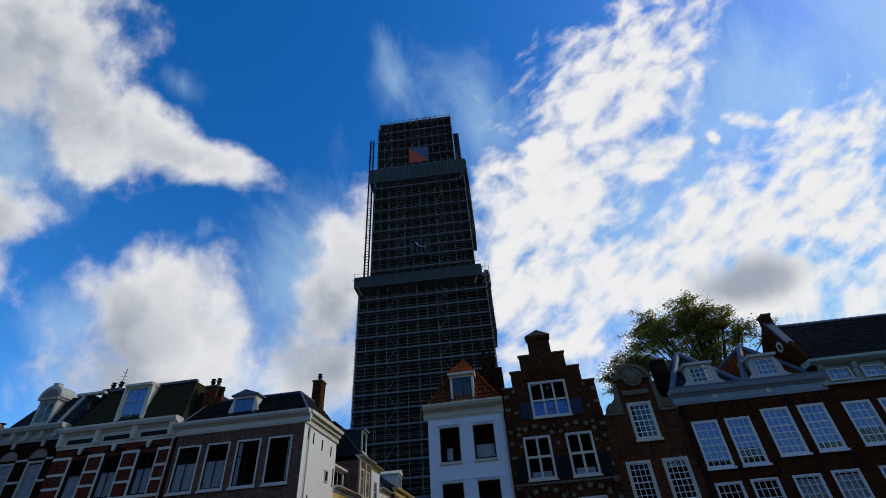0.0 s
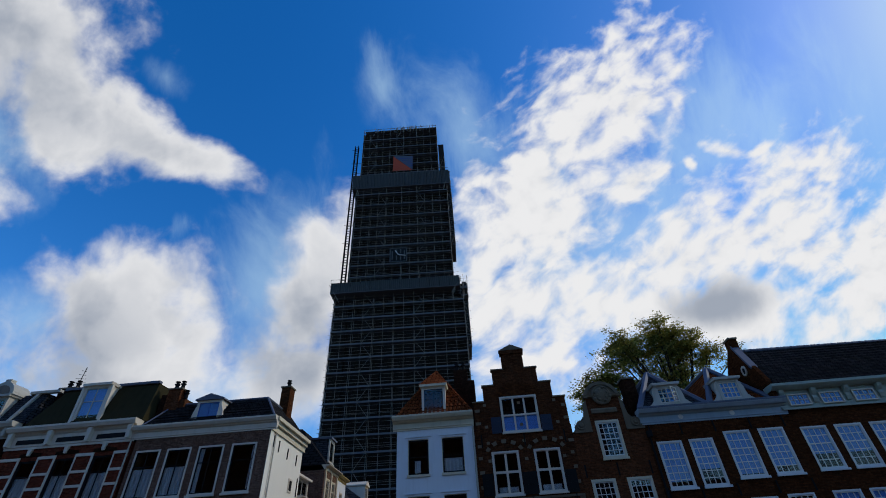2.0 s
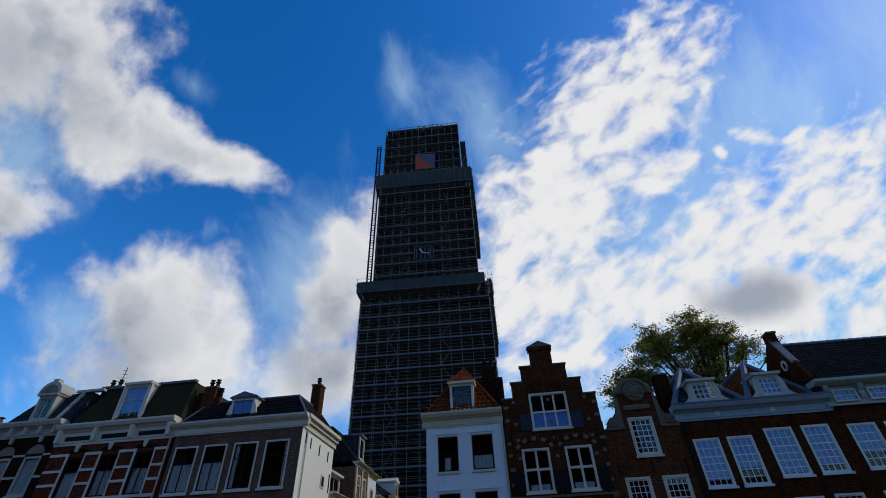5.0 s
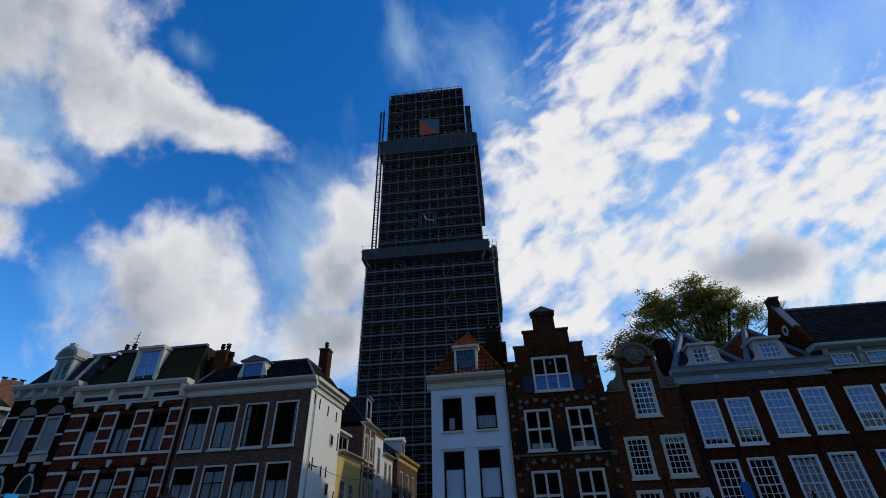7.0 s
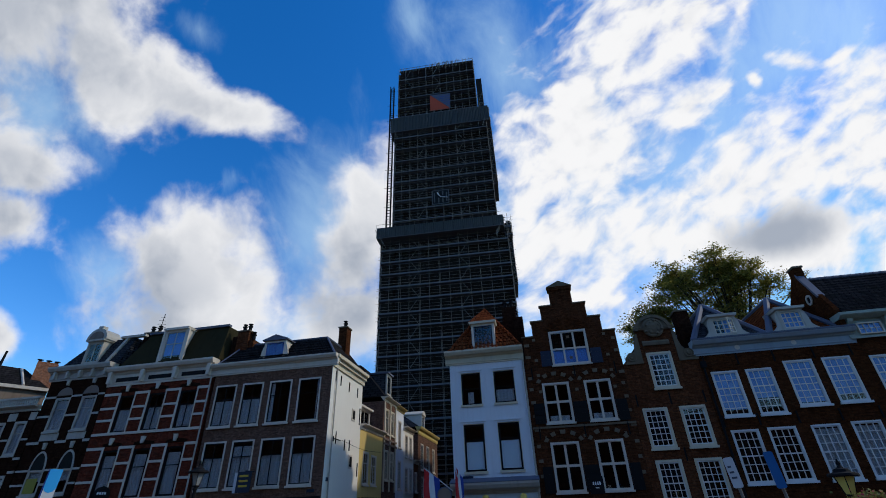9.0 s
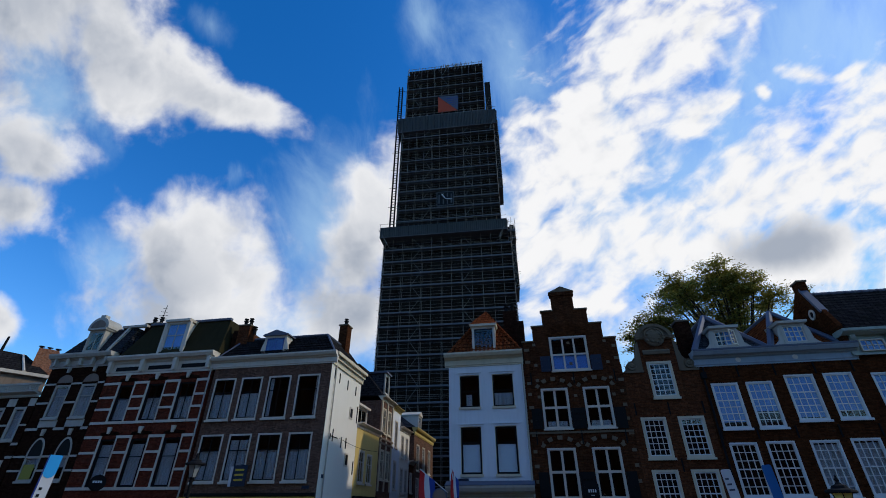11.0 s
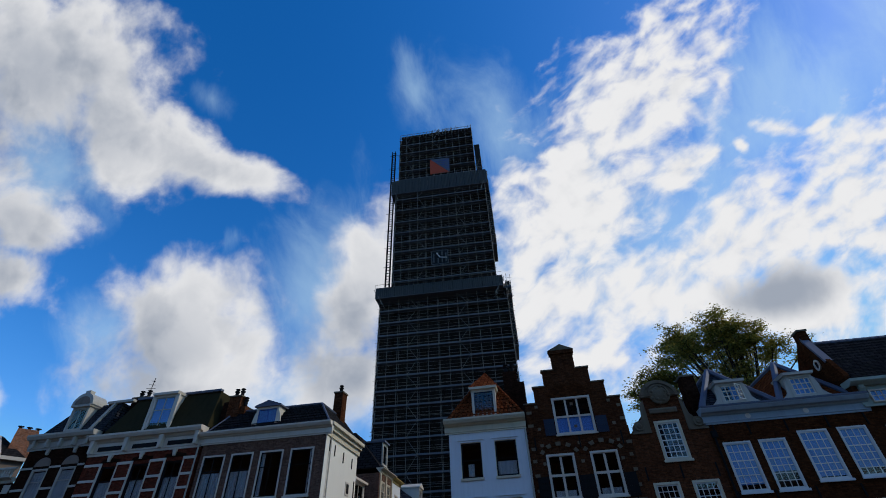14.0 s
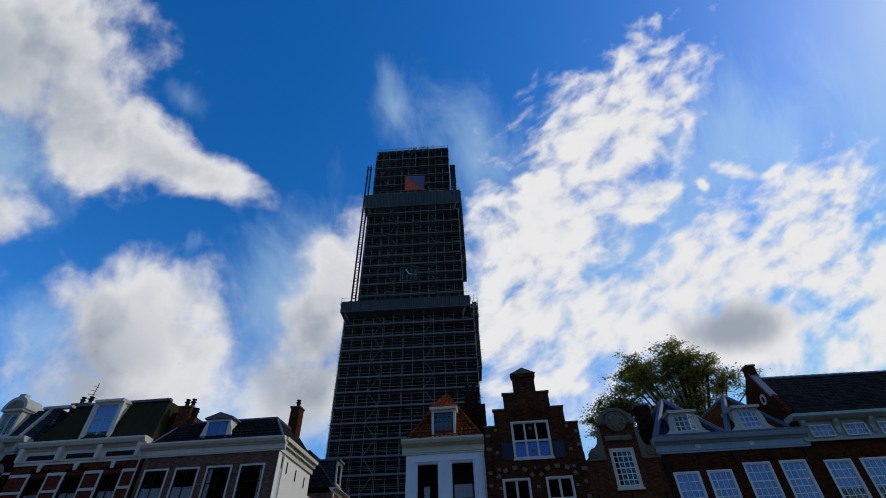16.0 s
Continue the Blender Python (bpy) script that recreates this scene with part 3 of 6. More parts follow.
part("flank_wall", bm, CREAM_PLASTER, grey.root, "cream-white plastered flank wall")
boxes("corner_strip", CREAM_PLASTER, grey.root, [(8.2, 8.225, -0.02, 0.304, 0, 10.2 + LIFT)])
for i, (a, b) in enumerate(gx):
    cur = [("net", 0.0, 1.0, 0.0, 0.62), ("net", 0.0, 1.0, 0.0, 0.62), ("net", 0.0, 0.2, 0.0, 0.98), ("net", 0.86, 1.0, 0.0, 1.0)][i]
    grey.window(a, b, 7.0, 9.56, (), (0.66,), casing=0.095, bar_mat=DARK_PAINT, sill=0.09, curtain=cur) if i == 3 else grey.window(a, b, 7.0, 9.56, (0.5,), (0.66,), casing=0.095, bar_mat=DARK_PAINT, sill=0.09, curtain=cur)
    grey.window(a, b, 3.6, 6.18, (0.5,), (0.66,), casing=0.095, bar_mat=DARK_PAINT, sill=0.09, curtain=("net", 0.0, 1.0, 0.0, 0.66 if i != 1 else 0.9))
grey.cornice(10.2, 10.92, -17.5, -8.72, WHITE_PAINT, out=0.42)
bm = bmesh.new()
for z0, z1, o in ((10.17, 10.5, 0.1), (10.5, 10.72, 0.24), (10.72, 10.92, 0.42)):
    low = [(-9.05 - grey.s0, -0.05), (-9.05 - grey.s0 + o, -0.05), (flank_end - grey.s0 + o, 5.75), (flank_end - grey.s0, 5.75)]
    bm_hull(bm, [(x, y, z0 + LIFT) for x, y in low], [(x, y, z1 + LIFT) for x, y in low])
part("flank_cornice", bm, CREAM_PAINT, grey.root)
grey.solid("roof", DARK_TILE, [(-17.3, -0.1, 10.92), (-8.9, -0.1, 10.92), (-9.0, 5.7, 10.92), (-17.3, 5.7, 10.92)],
           [(-16.4, 1.2, 12.5), (-10.2, 1.2, 12.5), (-10.2, 5.0, 12.5), (-16.4, 5.0, 12.5)], "dark pantiled mansard roof")
for p, q in (((-8.95, -0.05, 10.95), (-10.2, 1.2, 12.53)), ((-10.2, 1.2, 12.53), (-10.2, 5.0, 12.53)), ((-16.4, 1.2, 12.53), (-10.2, 1.2, 12.53)), ((-17.25, -0.05, 10.95), (-16.4, 1.2, 12.53))):
    bm = bmesh.new()
    bm_tube(bm, (p[0] - grey.s0, p[1], p[2] + LIFT), (q[0] - grey.s0, q[1], q[2] + LIFT), 0.07)
    part("ridge_flashing", bm, ZINC, grey.root)
# pantile courses on the front slope
for k in range(6):
    f0 = (k + 0.5) / 6.5
    z, y = 10.92 + 1.58 * f0, -0.1 + 1.3 * f0
    bm = bmesh.new()
    x0, x1 = -17.3 + 0.9 * f0 + 0.15, -8.9 - 1.3 * f0 - 0.1
    bm_run(bm, [(y - 0.07, z + LIFT - 0.03), (y - 0.05, z + LIFT + 0.03), (y + 0.12, z + LIFT + 0.1), (y + 0.12, z + LIFT)], x0 - grey.s0, x1 - grey.s0)
    part("tile_course", bm, DARK_TILE, grey.root)
grey.dormer(-14.15, -12.6, 11.0, 12.3, 0.15, 2.2, WHITE_PAINT, ZINC, rise=0.32, cols=(0.5,), bar_mat=DORMER_BLUE, cap=0.08)
for x in (-13.98, -13.35):
    grey.box("dormer_shutter", DORMER_BLUE, x, x + 0.6, 0.235, 0.255, 11.16, 12.14, "deep blue closed dormer shutter")
for x0, sg in ((-14.15, -1), (-12.6, 1)):
    poly = [(x0, 11.0), (x0 + sg * 0.42, 11.0), (x0 + sg * 0.40, 11.18), (x0 + sg * 0.22, 11.28), (x0 + sg * 0.16, 11.6), (x0 + sg * 0.05, 11.95), (x0, 12.0)]
    grey.slab("dormer_wing", WHITE_PAINT, poly if sg > 0 else poly[::-1], 0.17, 0.27)
grey.chimney(-16.9, -16.05, 0.9, 1.6, 11.2, 13.5, OLD_BRICK, 2)
# added dark block hides the neighbour's sunlit roof end, for a dark gap
grey.box("dark_gap_block", DARK_BRICK, -17.3, -16.905, 0.95, 1.8, 11.0, 13.2)
grey.chimney(-16.04, -15.65, 1.0, 1.5, 11.4, 12.85, OLD_BRICK, 1, cap=False)
ch = (FACADE.inverted() @ STREET @ Vector((3.9, 1.0, 0)))
grey.chimney(ch.x - 0.3, ch.x + 0.32, ch.y - 0.4, ch.y + 0.4, 11.0, 14.0, STEP_BRICK, 1)
# wall anchors, blind openings and lamp bracket on the flank
FL = STREET


def on_flank(name, mat, x0, x1, z0, z1, out=0.05, label=""):
    bm = bmesh.new()
    m = Matrix.Translation((grey.s0, 0, 0)).inverted() @ FACADE.inverted() @ STREET
    bm_box(bm, x0, x1, -out, 0.02, z0 + LIFT, z1 + LIFT)
    bmesh.ops.transform(bm, matrix=m, verts=bm.verts)
    return part(name, bm, mat, grey.root, label)


for x, z in ((0.62, 9.72), (1.44, 9.6), (2.94, 9.5), (4.55, 9.45), (2.77, 5.9), (3.6, 5.95)):
    on_flank("wall_anchor", IRON, x - 0.03, x + 0.03, z - 0.33, z + 0.3, 0.06, "black iron wall anchor")
for x, z0, z1 in ((4.05, 7.5, 8.25), (3.95, 4.6, 5.4)):
    w_ = on_flank("vent_window", WHITE_PAINT, x - 0.3, x + 0.3, z0, z1, 0.05, "small framed window")
    on_flank("pane", DARK_PAINT, x - 0.2, x + 0.2, z0 + 0.1, z1 - 0.1, 0.058)
on_flank("bracket", IRON, 0.9, 2.1, 6.05, 6.09, 0.05, "black iron lamp bracket")
on_flank("bracket", IRON, 1.28, 1.32, 5.8, 6.5, 0.06)
on_flank("bracket", IRON, 0.88, 0.96, 5.9, 6.2, 0.06)
on_flank("bracket", IRON, 5.2, 5.25, 7.4, 8.5, 0.06)
on_flank("bracket", IRON, 5.25, 5.3, 4.2, 5.0, 0.06)
on_flank("street_nameplate", BLUE_PAINT, 0.25, 0.75, 3.78, 3.98, 0.03)
bm = bmesh.new()
m = Matrix.Translation((grey.s0, 0, 0)).inverted() @ FACADE.inverted() @ STREET
pts = [m @ Vector((2.1 + 0.5 * k, -0.12, 6.08 + LIFT - 0.18 * math.sin(math.pi * k / 16))) for k in range(17)]
for p, q in zip(pts, pts[1:]):
    bm_tube(bm, p, q, 0.012, 4)
part("cable", bm, IRON, grey.root, "thin black cable strung along the flank")
bm = bmesh.new()
bm_tube(bm, (8.28, 0.6, 0), (8.28, 0.6, 10.2 + LIFT), 0.045)
part("drainpipe", bm, DULL_WHITE, grey.root)
grey.box("awning_box", AWNING, -17.1, -9.1, -0.6, -0.004, 2.35, 2.85, "yellow shop awning box")
grey.box("fascia", DARK_PAINT, -17.1, -9.1, -0.12, -0.004, 2.9, 3.05)
grey.box("street_nameplate", BLUE_PAINT, -9.95, -9.5, -0.02, -0.004, 3.25, 3.4, "blue street nameplate, unreadable")

# ---- the striped house ----
sx = [(-24.2, -23.1), (-21.95, -20.75), (-19.6, -18.4)]
holes = [(a, b, 7.15, 9.48) for a, b in sx] + [(a, b, 3.4, 6.1) for a, b in sx]
strip = House(FACADE, -25.55, -17.45, 10.15, RED_BRICK, holes, "red brick house with white stone bands and dormer")
for a, b in sx:
    strip.window(a, b, 7.15, 9.48, (0.5,) if a > -22 else (), (0.64,), casing=0.06, mat=DARK_PAINT, bar_mat=DARK_PAINT, sill=0, curtain=("net", 0, 1, 0, 0.62), deep=0.06)
    strip.window(a, b, 3.4, 6.1, (), (0.62,), casing=0.06, mat=DARK_PAINT, bar_mat=DARK_PAINT, sill=0, curtain=("net", 0, 0.8, 0, 0.9), deep=0.06)
edges = [-25.5] + [x for p in sx for x in p] + [-17.5]
for zs, full in (((9.52, 9.68), True), ((8.62, 8.76), False), ((7.86, 8.0), False), ((7.0, 7.16), True), ((6.14, 6.3), True), ((5.24, 5.38), False), ((4.26, 4.4), False), ((3.24, 3.4), True)):
    for a, b in zip(edges[::2], edges[1::2]):
        strip.box("stone_band", WHITE_PAINT, a, b, -0.05, -0.004, *zs)
    if full and zs[0] < 7.1 and zs[0] not in (6.14,):
        for a, b in sx:
            strip.box("sill", WHITE_PAINT, a + 0.004, b - 0.004, -0.09, 0.09, *zs)
for a, b in sx:
    for z0, z1 in ((7.16, 9.52), (3.4, 6.14)):
        strip.box("jamb_strip", WHITE_PAINT, a - 0.13, a - 0.003, -0.045, -0.003, z0, z1)
        strip.box("jamb_strip", WHITE_PAINT, b + 0.003, b + 0.08, -0.045, -0.003, z0, z1)
    strip.slab("arch", DARK_BRICK, [(a - 0.15, 9.7), (b + 0.15, 9.7), (b + 0.1, 9.86), ((a + b) / 2, 9.98), (a - 0.1, 9.86)], -0.04, -0.004)
    strip.slab("arch", DARK_BRICK, [(a - 0.15, 6.32), (b + 0.15, 6.32), (b + 0.1, 6.48), ((a + b) / 2, 6.58), (a - 0.1, 6.48)], -0.04, -0.004)
    for z in (9.95, 6.6):
        m = (a + b) / 2 - 0.1
        strip.slab("keystone", WHITE_PAINT, [(m - 0.07, z - 0.2), (m + 0.07, z - 0.2), (m + 0.14, z + 0.2), (m - 0.14, z + 0.2)], -0.14, -0.004)
strip.cornice(10.15, 11.4, -25.6, -17.4, WHITE_PAINT, out=0.5, drip=0.25)
for k in range(3):
    x = -24.9 + 2.55 * k
    strip.box("frieze_window", DARK_PAINT, x, x + 2.05, -0.12, -0.095, 10.42, 10.68)
for k in range(4):
    x = -25.3 + 2.53 * k
    strip.slab("bracket", WHITE_PAINT, [(x - 0.1, 10.3), (x + 0.1, 10.3), (x + 0.14, 11.08), (x - 0.14, 11.08)], -0.36, -0.1)
strip.mansard(MOSS_FELT, -25.3, -17.35, 11.4, 14.0, 0.9, y0=0.0, hip_a=1.2, hip_b=0.35, label="dark mossy mansard roof")
strip.box("roof_edge", ZINC, -24.2, -17.65, 0.75, 1.05, 14.0, 14.15)
strip.dormer(-22.15, -20.4, 11.45, 13.85, 0.1, 1.6, WHITE_PAINT, WHITE_PAINT, cols=(0.5,), rows=(0.6,), bar_mat=DULL_WHITE, cap=0.16, curtain=("blind", 0, 1, 0, 1))
for x0, sg in ((-22.15, -1), (-20.4, 1)):
    strip.box("dormer_cheek", WHITE_PAINT, x0 - 0.16 if sg < 0 else x0 + 0.003, x0 - 0.003 if sg < 0 else x0 + 0.16, 0.06, 0.2, 11.45, 13.85)
s, z = back(-22.6, 14.0, 1.6)
strip.chimney(s - 1.0, s + 0.2, 1.3, 2.0, 13.5, z - 0.35, DARK_BRICK, 2)
bm = bmesh.new()
ax, az_ = s - strip.s0 - 0.2, z + LIFT
bm_tube(bm, (ax, 1.7, az_ - 0.4), (ax + 0.1, 1.7, az_ + 1.3), 0.025)
for k in range(4):
    bm_tube(bm, (ax - 0.5 + 0.1 * k, 1.7, az_ + 0.25 + 0.28 * k), (ax + 0.5 - 0.1 * k, 1.7, az_ + 0.15 + 0.28 * k), 0.015)
part("aerial", bm, IRON, strip.root, "thin metal roof aerial")
bm = bmesh.new()
bm_tube(bm, (-17.5 - strip.s0, -0.1, 0), (-17.5 - strip.s0, -0.1, 10.3 + LIFT), 0.05)
part("drainpipe", bm, DULL_WHITE, strip.root)

# ---- the dark house with the round dormer ----
dx = [(-29.5, -28.28), (-27.35, -26.15)]
holes = [(a, b, 7.5, 9.7) for a, b in dx] + [(a, b, 3.75, 5.2) for a, b in dx]
dark = House(FACADE, -30.5, -25.6, 10.9, DARK_BRICK, holes, "dark brick house with arched windows and round dormer")
for a, b in dx:
    dark.window(a, b, 7.5, 9.7, (), (0.66,), casing=0.08, sill=0.1, mat=DULL_WHITE, curtain=("net", 0, 1, 0, 0.95))
    dark.window(a, b, 3.75, 5.2, (), (), casing=0.1, mat=DULL_WHITE, sill=0.1, curtain=("net", 0, 1, 0.55, 1))
    c, r = (a + b) / 2, (b - a) / 2
    n = 14
    arc = [(c + r * math.cos(math.pi * i / n), 5.2 + 1.12 * math.sin(math.pi * i / n)) for i in range(n + 1)]
    inner = [(c + (r - 0.1) * math.cos(math.pi * i / n), 5.2 + 1.0 * math.sin(math.pi * i / n)) for i in range(n + 1)]
    bm = bmesh.new()
    for i in range(n):
        bm_prism(bm, [(x - dark.s0, z + LIFT) for x, z in (inner[i], arc[i], arc[i + 1], inner[i + 1])], -0.05, -0.004)
    part("window_arch", bm, DULL_WHITE, dark.root)
    dark.slab("lunette", DARK_PAINT, inner, -0.02, -0.004)
    dark.slab("arch_panel", BROWN_PAINT, [(c + 0.62 * math.cos(math.pi * i / n), 9.86 + 0.55 * math.sin(math.pi * i / n)) for i in range(n + 1)], -0.03, -0.004)
    dark.box("apron", DULL_WHITE, a - 0.1, b + 0.1, -0.04, -0.004, 6.95, 7.38)
    for z in (6.62, 10.75):
        dark.slab("keystone", DULL_WHITE, [(c - 0.07, z - 0.2), (c + 0.07, z - 0.2), (c + 0.13, z + 0.2), (c - 0.13, z + 0.2)], -0.13, -0.004)
for z0, z1 in ((9.72, 9.84), (6.76, 6.92), (8.45, 8.58), (5.12, 5.24), (4.3, 4.42)):
    for a, b in ((-30.5, -29.55), (-28.25, -27.4), (-26.1, -25.6)):
        dark.box("stone_band", DULL_WHITE, a, b, -0.045, -0.004, z0, z1)
dark.cornice(10.9, 11.85, -30.7, -25.5, DULL_WHITE, out=0.48)
for k in range(5):
    x = -30.2 + 1.05 * k
    dark.box("bracket", DULL_WHITE, x, x + 0.18, -0.34, -0.1, 11.0, 11.5)
dark.mansard(SLATE, -30.3, -25.4, 11.85, 13.95, 0.9, y0=0.0, hip_a=1.3, label="grey slate mansard roof")
dark.box("roof_edge", DULL_WHITE, -26.6, -24.5, 0.7, 1.0, 13.95, 14.12)
dark.dormer(-28.6, -27.25, 12.0, 13.65, 0.05, 1.5, DULL_WHITE, DULL_WHITE, cols=(0.5,), bar_mat=DULL_WHITE, cap=0.14)
arc = [(-27.92 + 0.86 * math.cos(math.pi * i / 14), 13.79 + 0.85 * math.sin(math.pi * i / 14)) for i in range(15)]
dark.slab("dormer_pediment", DULL_WHITE, arc, -0.05, 1.2, "round-headed dormer gable")
dark.slab("pediment_panel", BROWN_PAINT, [(-27.92 + 0.62 * math.cos(math.pi * i / 14), 13.83 + 0.56 * math.sin(math.pi * i / 14)) for i in range(15)], -0.08, -0.052)
dark.box("finial", DULL_WHITE, -28.1, -27.7, 0.0, 0.4, 14.6, 14.82)
dark.solid("dormer_cheek", DULL_WHITE, [(-26.5, -0.1, 11.9), (-26.3, -0.1, 11.9), (-26.3, 0.2, 11.9), (-26.5, 0.2, 11.9)], [(-26.1, 0.72, 13.95), (-25.9, 0.72, 13.95), (-25.9, 1.0, 13.95), (-26.1, 1.0, 13.95)])
dark.box("poster", SIGN_GREEN, -29.33, -28.5, -0.05, -0.035, 3.87, 4.72, "olive-green poster behind the window")

# ---- the far-left house with the balustrade ----
fx = [(-33.9, -33.0), (-32.2, -31.2)]
far = House(FACADE, -38.0, -30.62, 9.0, DARK_BRICK, [(a, b, 6.15, 8.35) for a, b in fx] + [(a, b, 3.0, 5.0) for a, b in fx], "dark brick house with white balustrade and orange chimney")
for a, b in fx:
    far.window(a, b, 6.15, 8.35, (), (0.66,), casing=0.13, mat=DULL_WHITE, curtain=("net", 0, 1, 0, 0.95))
    far.window(a, b, 3.0, 5.0, (), (0.66,), casing=0.13, mat=DULL_WHITE, curtain=("net", 0, 1, 0, 0.95))
for z0, z1 in ((8.4, 8.9), (7.1, 7.22), (5.9, 6.05), (5.1, 5.25)):
    for a, b in ((-38.0, -33.95), (-32.95, -32.25), (-31.15, -30.62)):
        far.box("stone_band", DULL_WHITE, a, b, -0.045, -0.004, z0, z1)
far.cornice(9.0, 9.35, -38.2, -30.65, DULL_WHITE, out=0.4)
far.box("balustrade_rail", DULL_WHITE, -38.0, -30.7, -0.2, -0.02, 9.82, 9.95)
for k in range(36):
    x = -38.0 + 0.2 * k
    wide = k % 11 == 10
    shared_box("baluster", DULL_WHITE, far.root, x - far.s0 + (0.0 if wide else 0.05), x - far.s0 + (0.18 if wide else 0.13), -0.16, -0.06, 9.35 + LIFT, 9.82 + LIFT)
# the taller house behind it, turned flank to the square
foot = [(-43.0, 0.35), (-38.6, 0.35), (-36.3, 4.4), (-43.0, 4.4)]
tall = thing("house", FACADE @ Matrix.Translation((-40.0, 0, 0)), "brown plastered house with white eave and orange chimney", "house", "houses of the row")


def tall_solid(name, mat, low, z0, high, z1, label=""):
    bm = bmesh.new()
    bm_hull(bm, [(x + 40, y, z0 + LIFT) for x, y in low], [(x + 40, y, z1 + LIFT) for x, y in high])
    return part(name, bm, mat, tall, label)


tall_solid("wall", ATTIC_PLASTER, foot, 9.36, foot, 11.55)
lip = [(-43.2, 0.1), (-38.4, 0.1), (-35.9, 4.5), (-43.2, 4.5)]
tall_solid("eave", WHITE_PAINT, lip, 11.552, lip, 11.8)
tall_solid("roof", DARK_TILE, [(-43, 0.35), (-38.6, 0.35), (-36.2, 4.4), (-43, 4.4)], 11.802, [(-43, 2.0), (-40.0, 2.0), (-39.1, 4.0), (-43, 4.0)], 13.6, "mossy dark roof slope")
for p, q in (((-38.4, 0.5, 11.85), (-39.9, 2.0, 13.65)), ((-37.0, 2.9, 11.85), (-39.0, 3.7, 13.5))):
    bm = bmesh.new()
    bm_tube(bm, (p[0] + 40, p[1], p[2] + LIFT), (q[0] + 40, q[1], q[2] + LIFT), 0.1)
    part("roof_flashing", bm, WHITE_PAINT, tall)
bm = bmesh.new()
bm_hull(bm, [(x + 40, y, 11.9 + LIFT) for x, y in ((-38.3, 4.3), (-37.7, 3.75), (-36.95, 4.9), (-37.55, 5.45))], [(x + 40, y, 14.1 + LIFT) for x, y in ((-38.3, 4.3), (-37.7, 3.75), (-36.95, 4.9), (-37.55, 5.45))])
chm = part("chimney", bm, ORANGE_BRICK, tall, "orange brick chimney")
for k in range(3):
    bm = bmesh.new()
    bm_turned(bm, [(0.12, 0), (0.1, 0.2), (0.22, 0.22), (0.22, 0.27)], 10, (-38.1 + 0.3 * k + 40, 4.2 + 0.5 * k, 14.1 + LIFT))
    part("chimney_pot", bm, IRON, chm)
bm = bmesh.new()
bm_tube(bm, (-40.6 + 40, 3.0, 13.2 + LIFT), (-40.45 + 40, 3.0, 15.0 + LIFT), 0.13, 8, 0.08)
part("flue", bm, IRON, tall, "dark metal flue")

# ---- the white house at the street corner ----
wx = [(-1.0, 0.16), (0.88, 2.08)]
white_h = House(FACADE, -1.62, 2.68, 9.5, WHITE_PLASTER, [(a, b, 7.2, 9.0) for a, b in wx] + [(a, b, 3.83, 6.2) for a, b in wx], "white plastered corner house with orange tiled roof")
for i, (a, b) in enumerate(wx):
    white_h.window(a, b, 7.2, 9.0, (), (0.5,), casing=0.03, mat=CREAM_PAINT, bar_mat=DARK_PAINT, bar=0.05, sash=0.07, sill=0.1, deep=0.05, curtain=("net", 0.05, 0.95, 0.02, 0.42) if i else ("net", 0.3, 0.6, 0.0, 0.4))
    white_h.window(a, b, 3.83, 6.2, (), (0.66,), casing=0.03, mat=CREAM_PAINT, bar_mat=DARK_PAINT, bar=0.06, sash=0.09, sill=0.1, deep=0.04, curtain=("film", 0.0, 1.0, 0.03, 0.62))
    for z0, z1 in ((7.2, 9.0), (3.83, 6.2)):
        white_h.box("surround", WHITE_PLASTER, a - 0.1, a - 0.003, -0.03, -0.004, z0, z1 + 0.1)
        white_h.box("surround", WHITE_PLASTER, b + 0.003, b + 0.1, -0.03, -0.004, z0, z1 + 0.1)
        white_h.box("surround", WHITE_PLASTER, a - 0.003, b + 0.003, -0.03, -0.004, z1 + 0.003, z1 + 0.1)
        white_h.box("surround_cap", WHITE_PLASTER, a - 0.14, b + 0.14, -0.08, -0.004, z1 + 0.103, z1 + 0.15)
white_h.cornice(9.5, 10.25, -1.85, 2.74, CREAM_PAINT, out=0.5)
ap, apz = back(0.72, 12.75, 1.9)
white_h.solid("roof", ORANGE_TILE, [(-1.65, -0.1, 10.25), (2.68, -0.1, 10.25), (2.68, 7.0, 10.25), (-1.65, 7.0, 10.25)],
              [(ap, 1.9, apz), (ap + 0.02, 1.9, apz), (ap + 0.02, 5.5, apz), (ap, 5.5, apz)], "orange pantiled hipped roof")
for e in ((-1.62, -0.08, 10.27), (2.66, -0.08, 10.27)):
    for k in range(9):
        f0, f1 = k / 9, (k + 1.15) / 9
        bm = bmesh.new()
        P = [Vector((e[0] + (ap - e[0]) * f - white_h.s0, e[1] + (1.9 - e[1]) * f, e[2] + (apz - e[2]) * f + LIFT + 0.03)) for f in (f0, f1)]
        bm_tube(bm, P[0], P[1], 0.13, 8, 0.09)
        part("hip_tile", bm, ORANGE_TILE, white_h.root)
for k in range(9):
    f = (k + 0.3) / 9.5
    z, y = 10.25 + (apz - 10.25) * f, -0.1 + 2.0 * f
    bm = bmesh.new()
    x0, x1 = -1.65 + (ap + 1.65) * f, 2.68 + (ap - 2.68) * f
    n = max(2, int((x1 - x0) / 0.24))
    for j in range(n):
        bm_tube(bm, (x0 + (j + 0.5) * (x1 - x0) / n - white_h.s0, y - 0.05, z + LIFT), (x0 + (j + 0.5) * (x1 - x0) / n - white_h.s0, y + 0.19, z + LIFT + 0.30), 0.075, 6, 0.06)
    part("tile_course", bm, ORANGE_TILE, white_h.root)
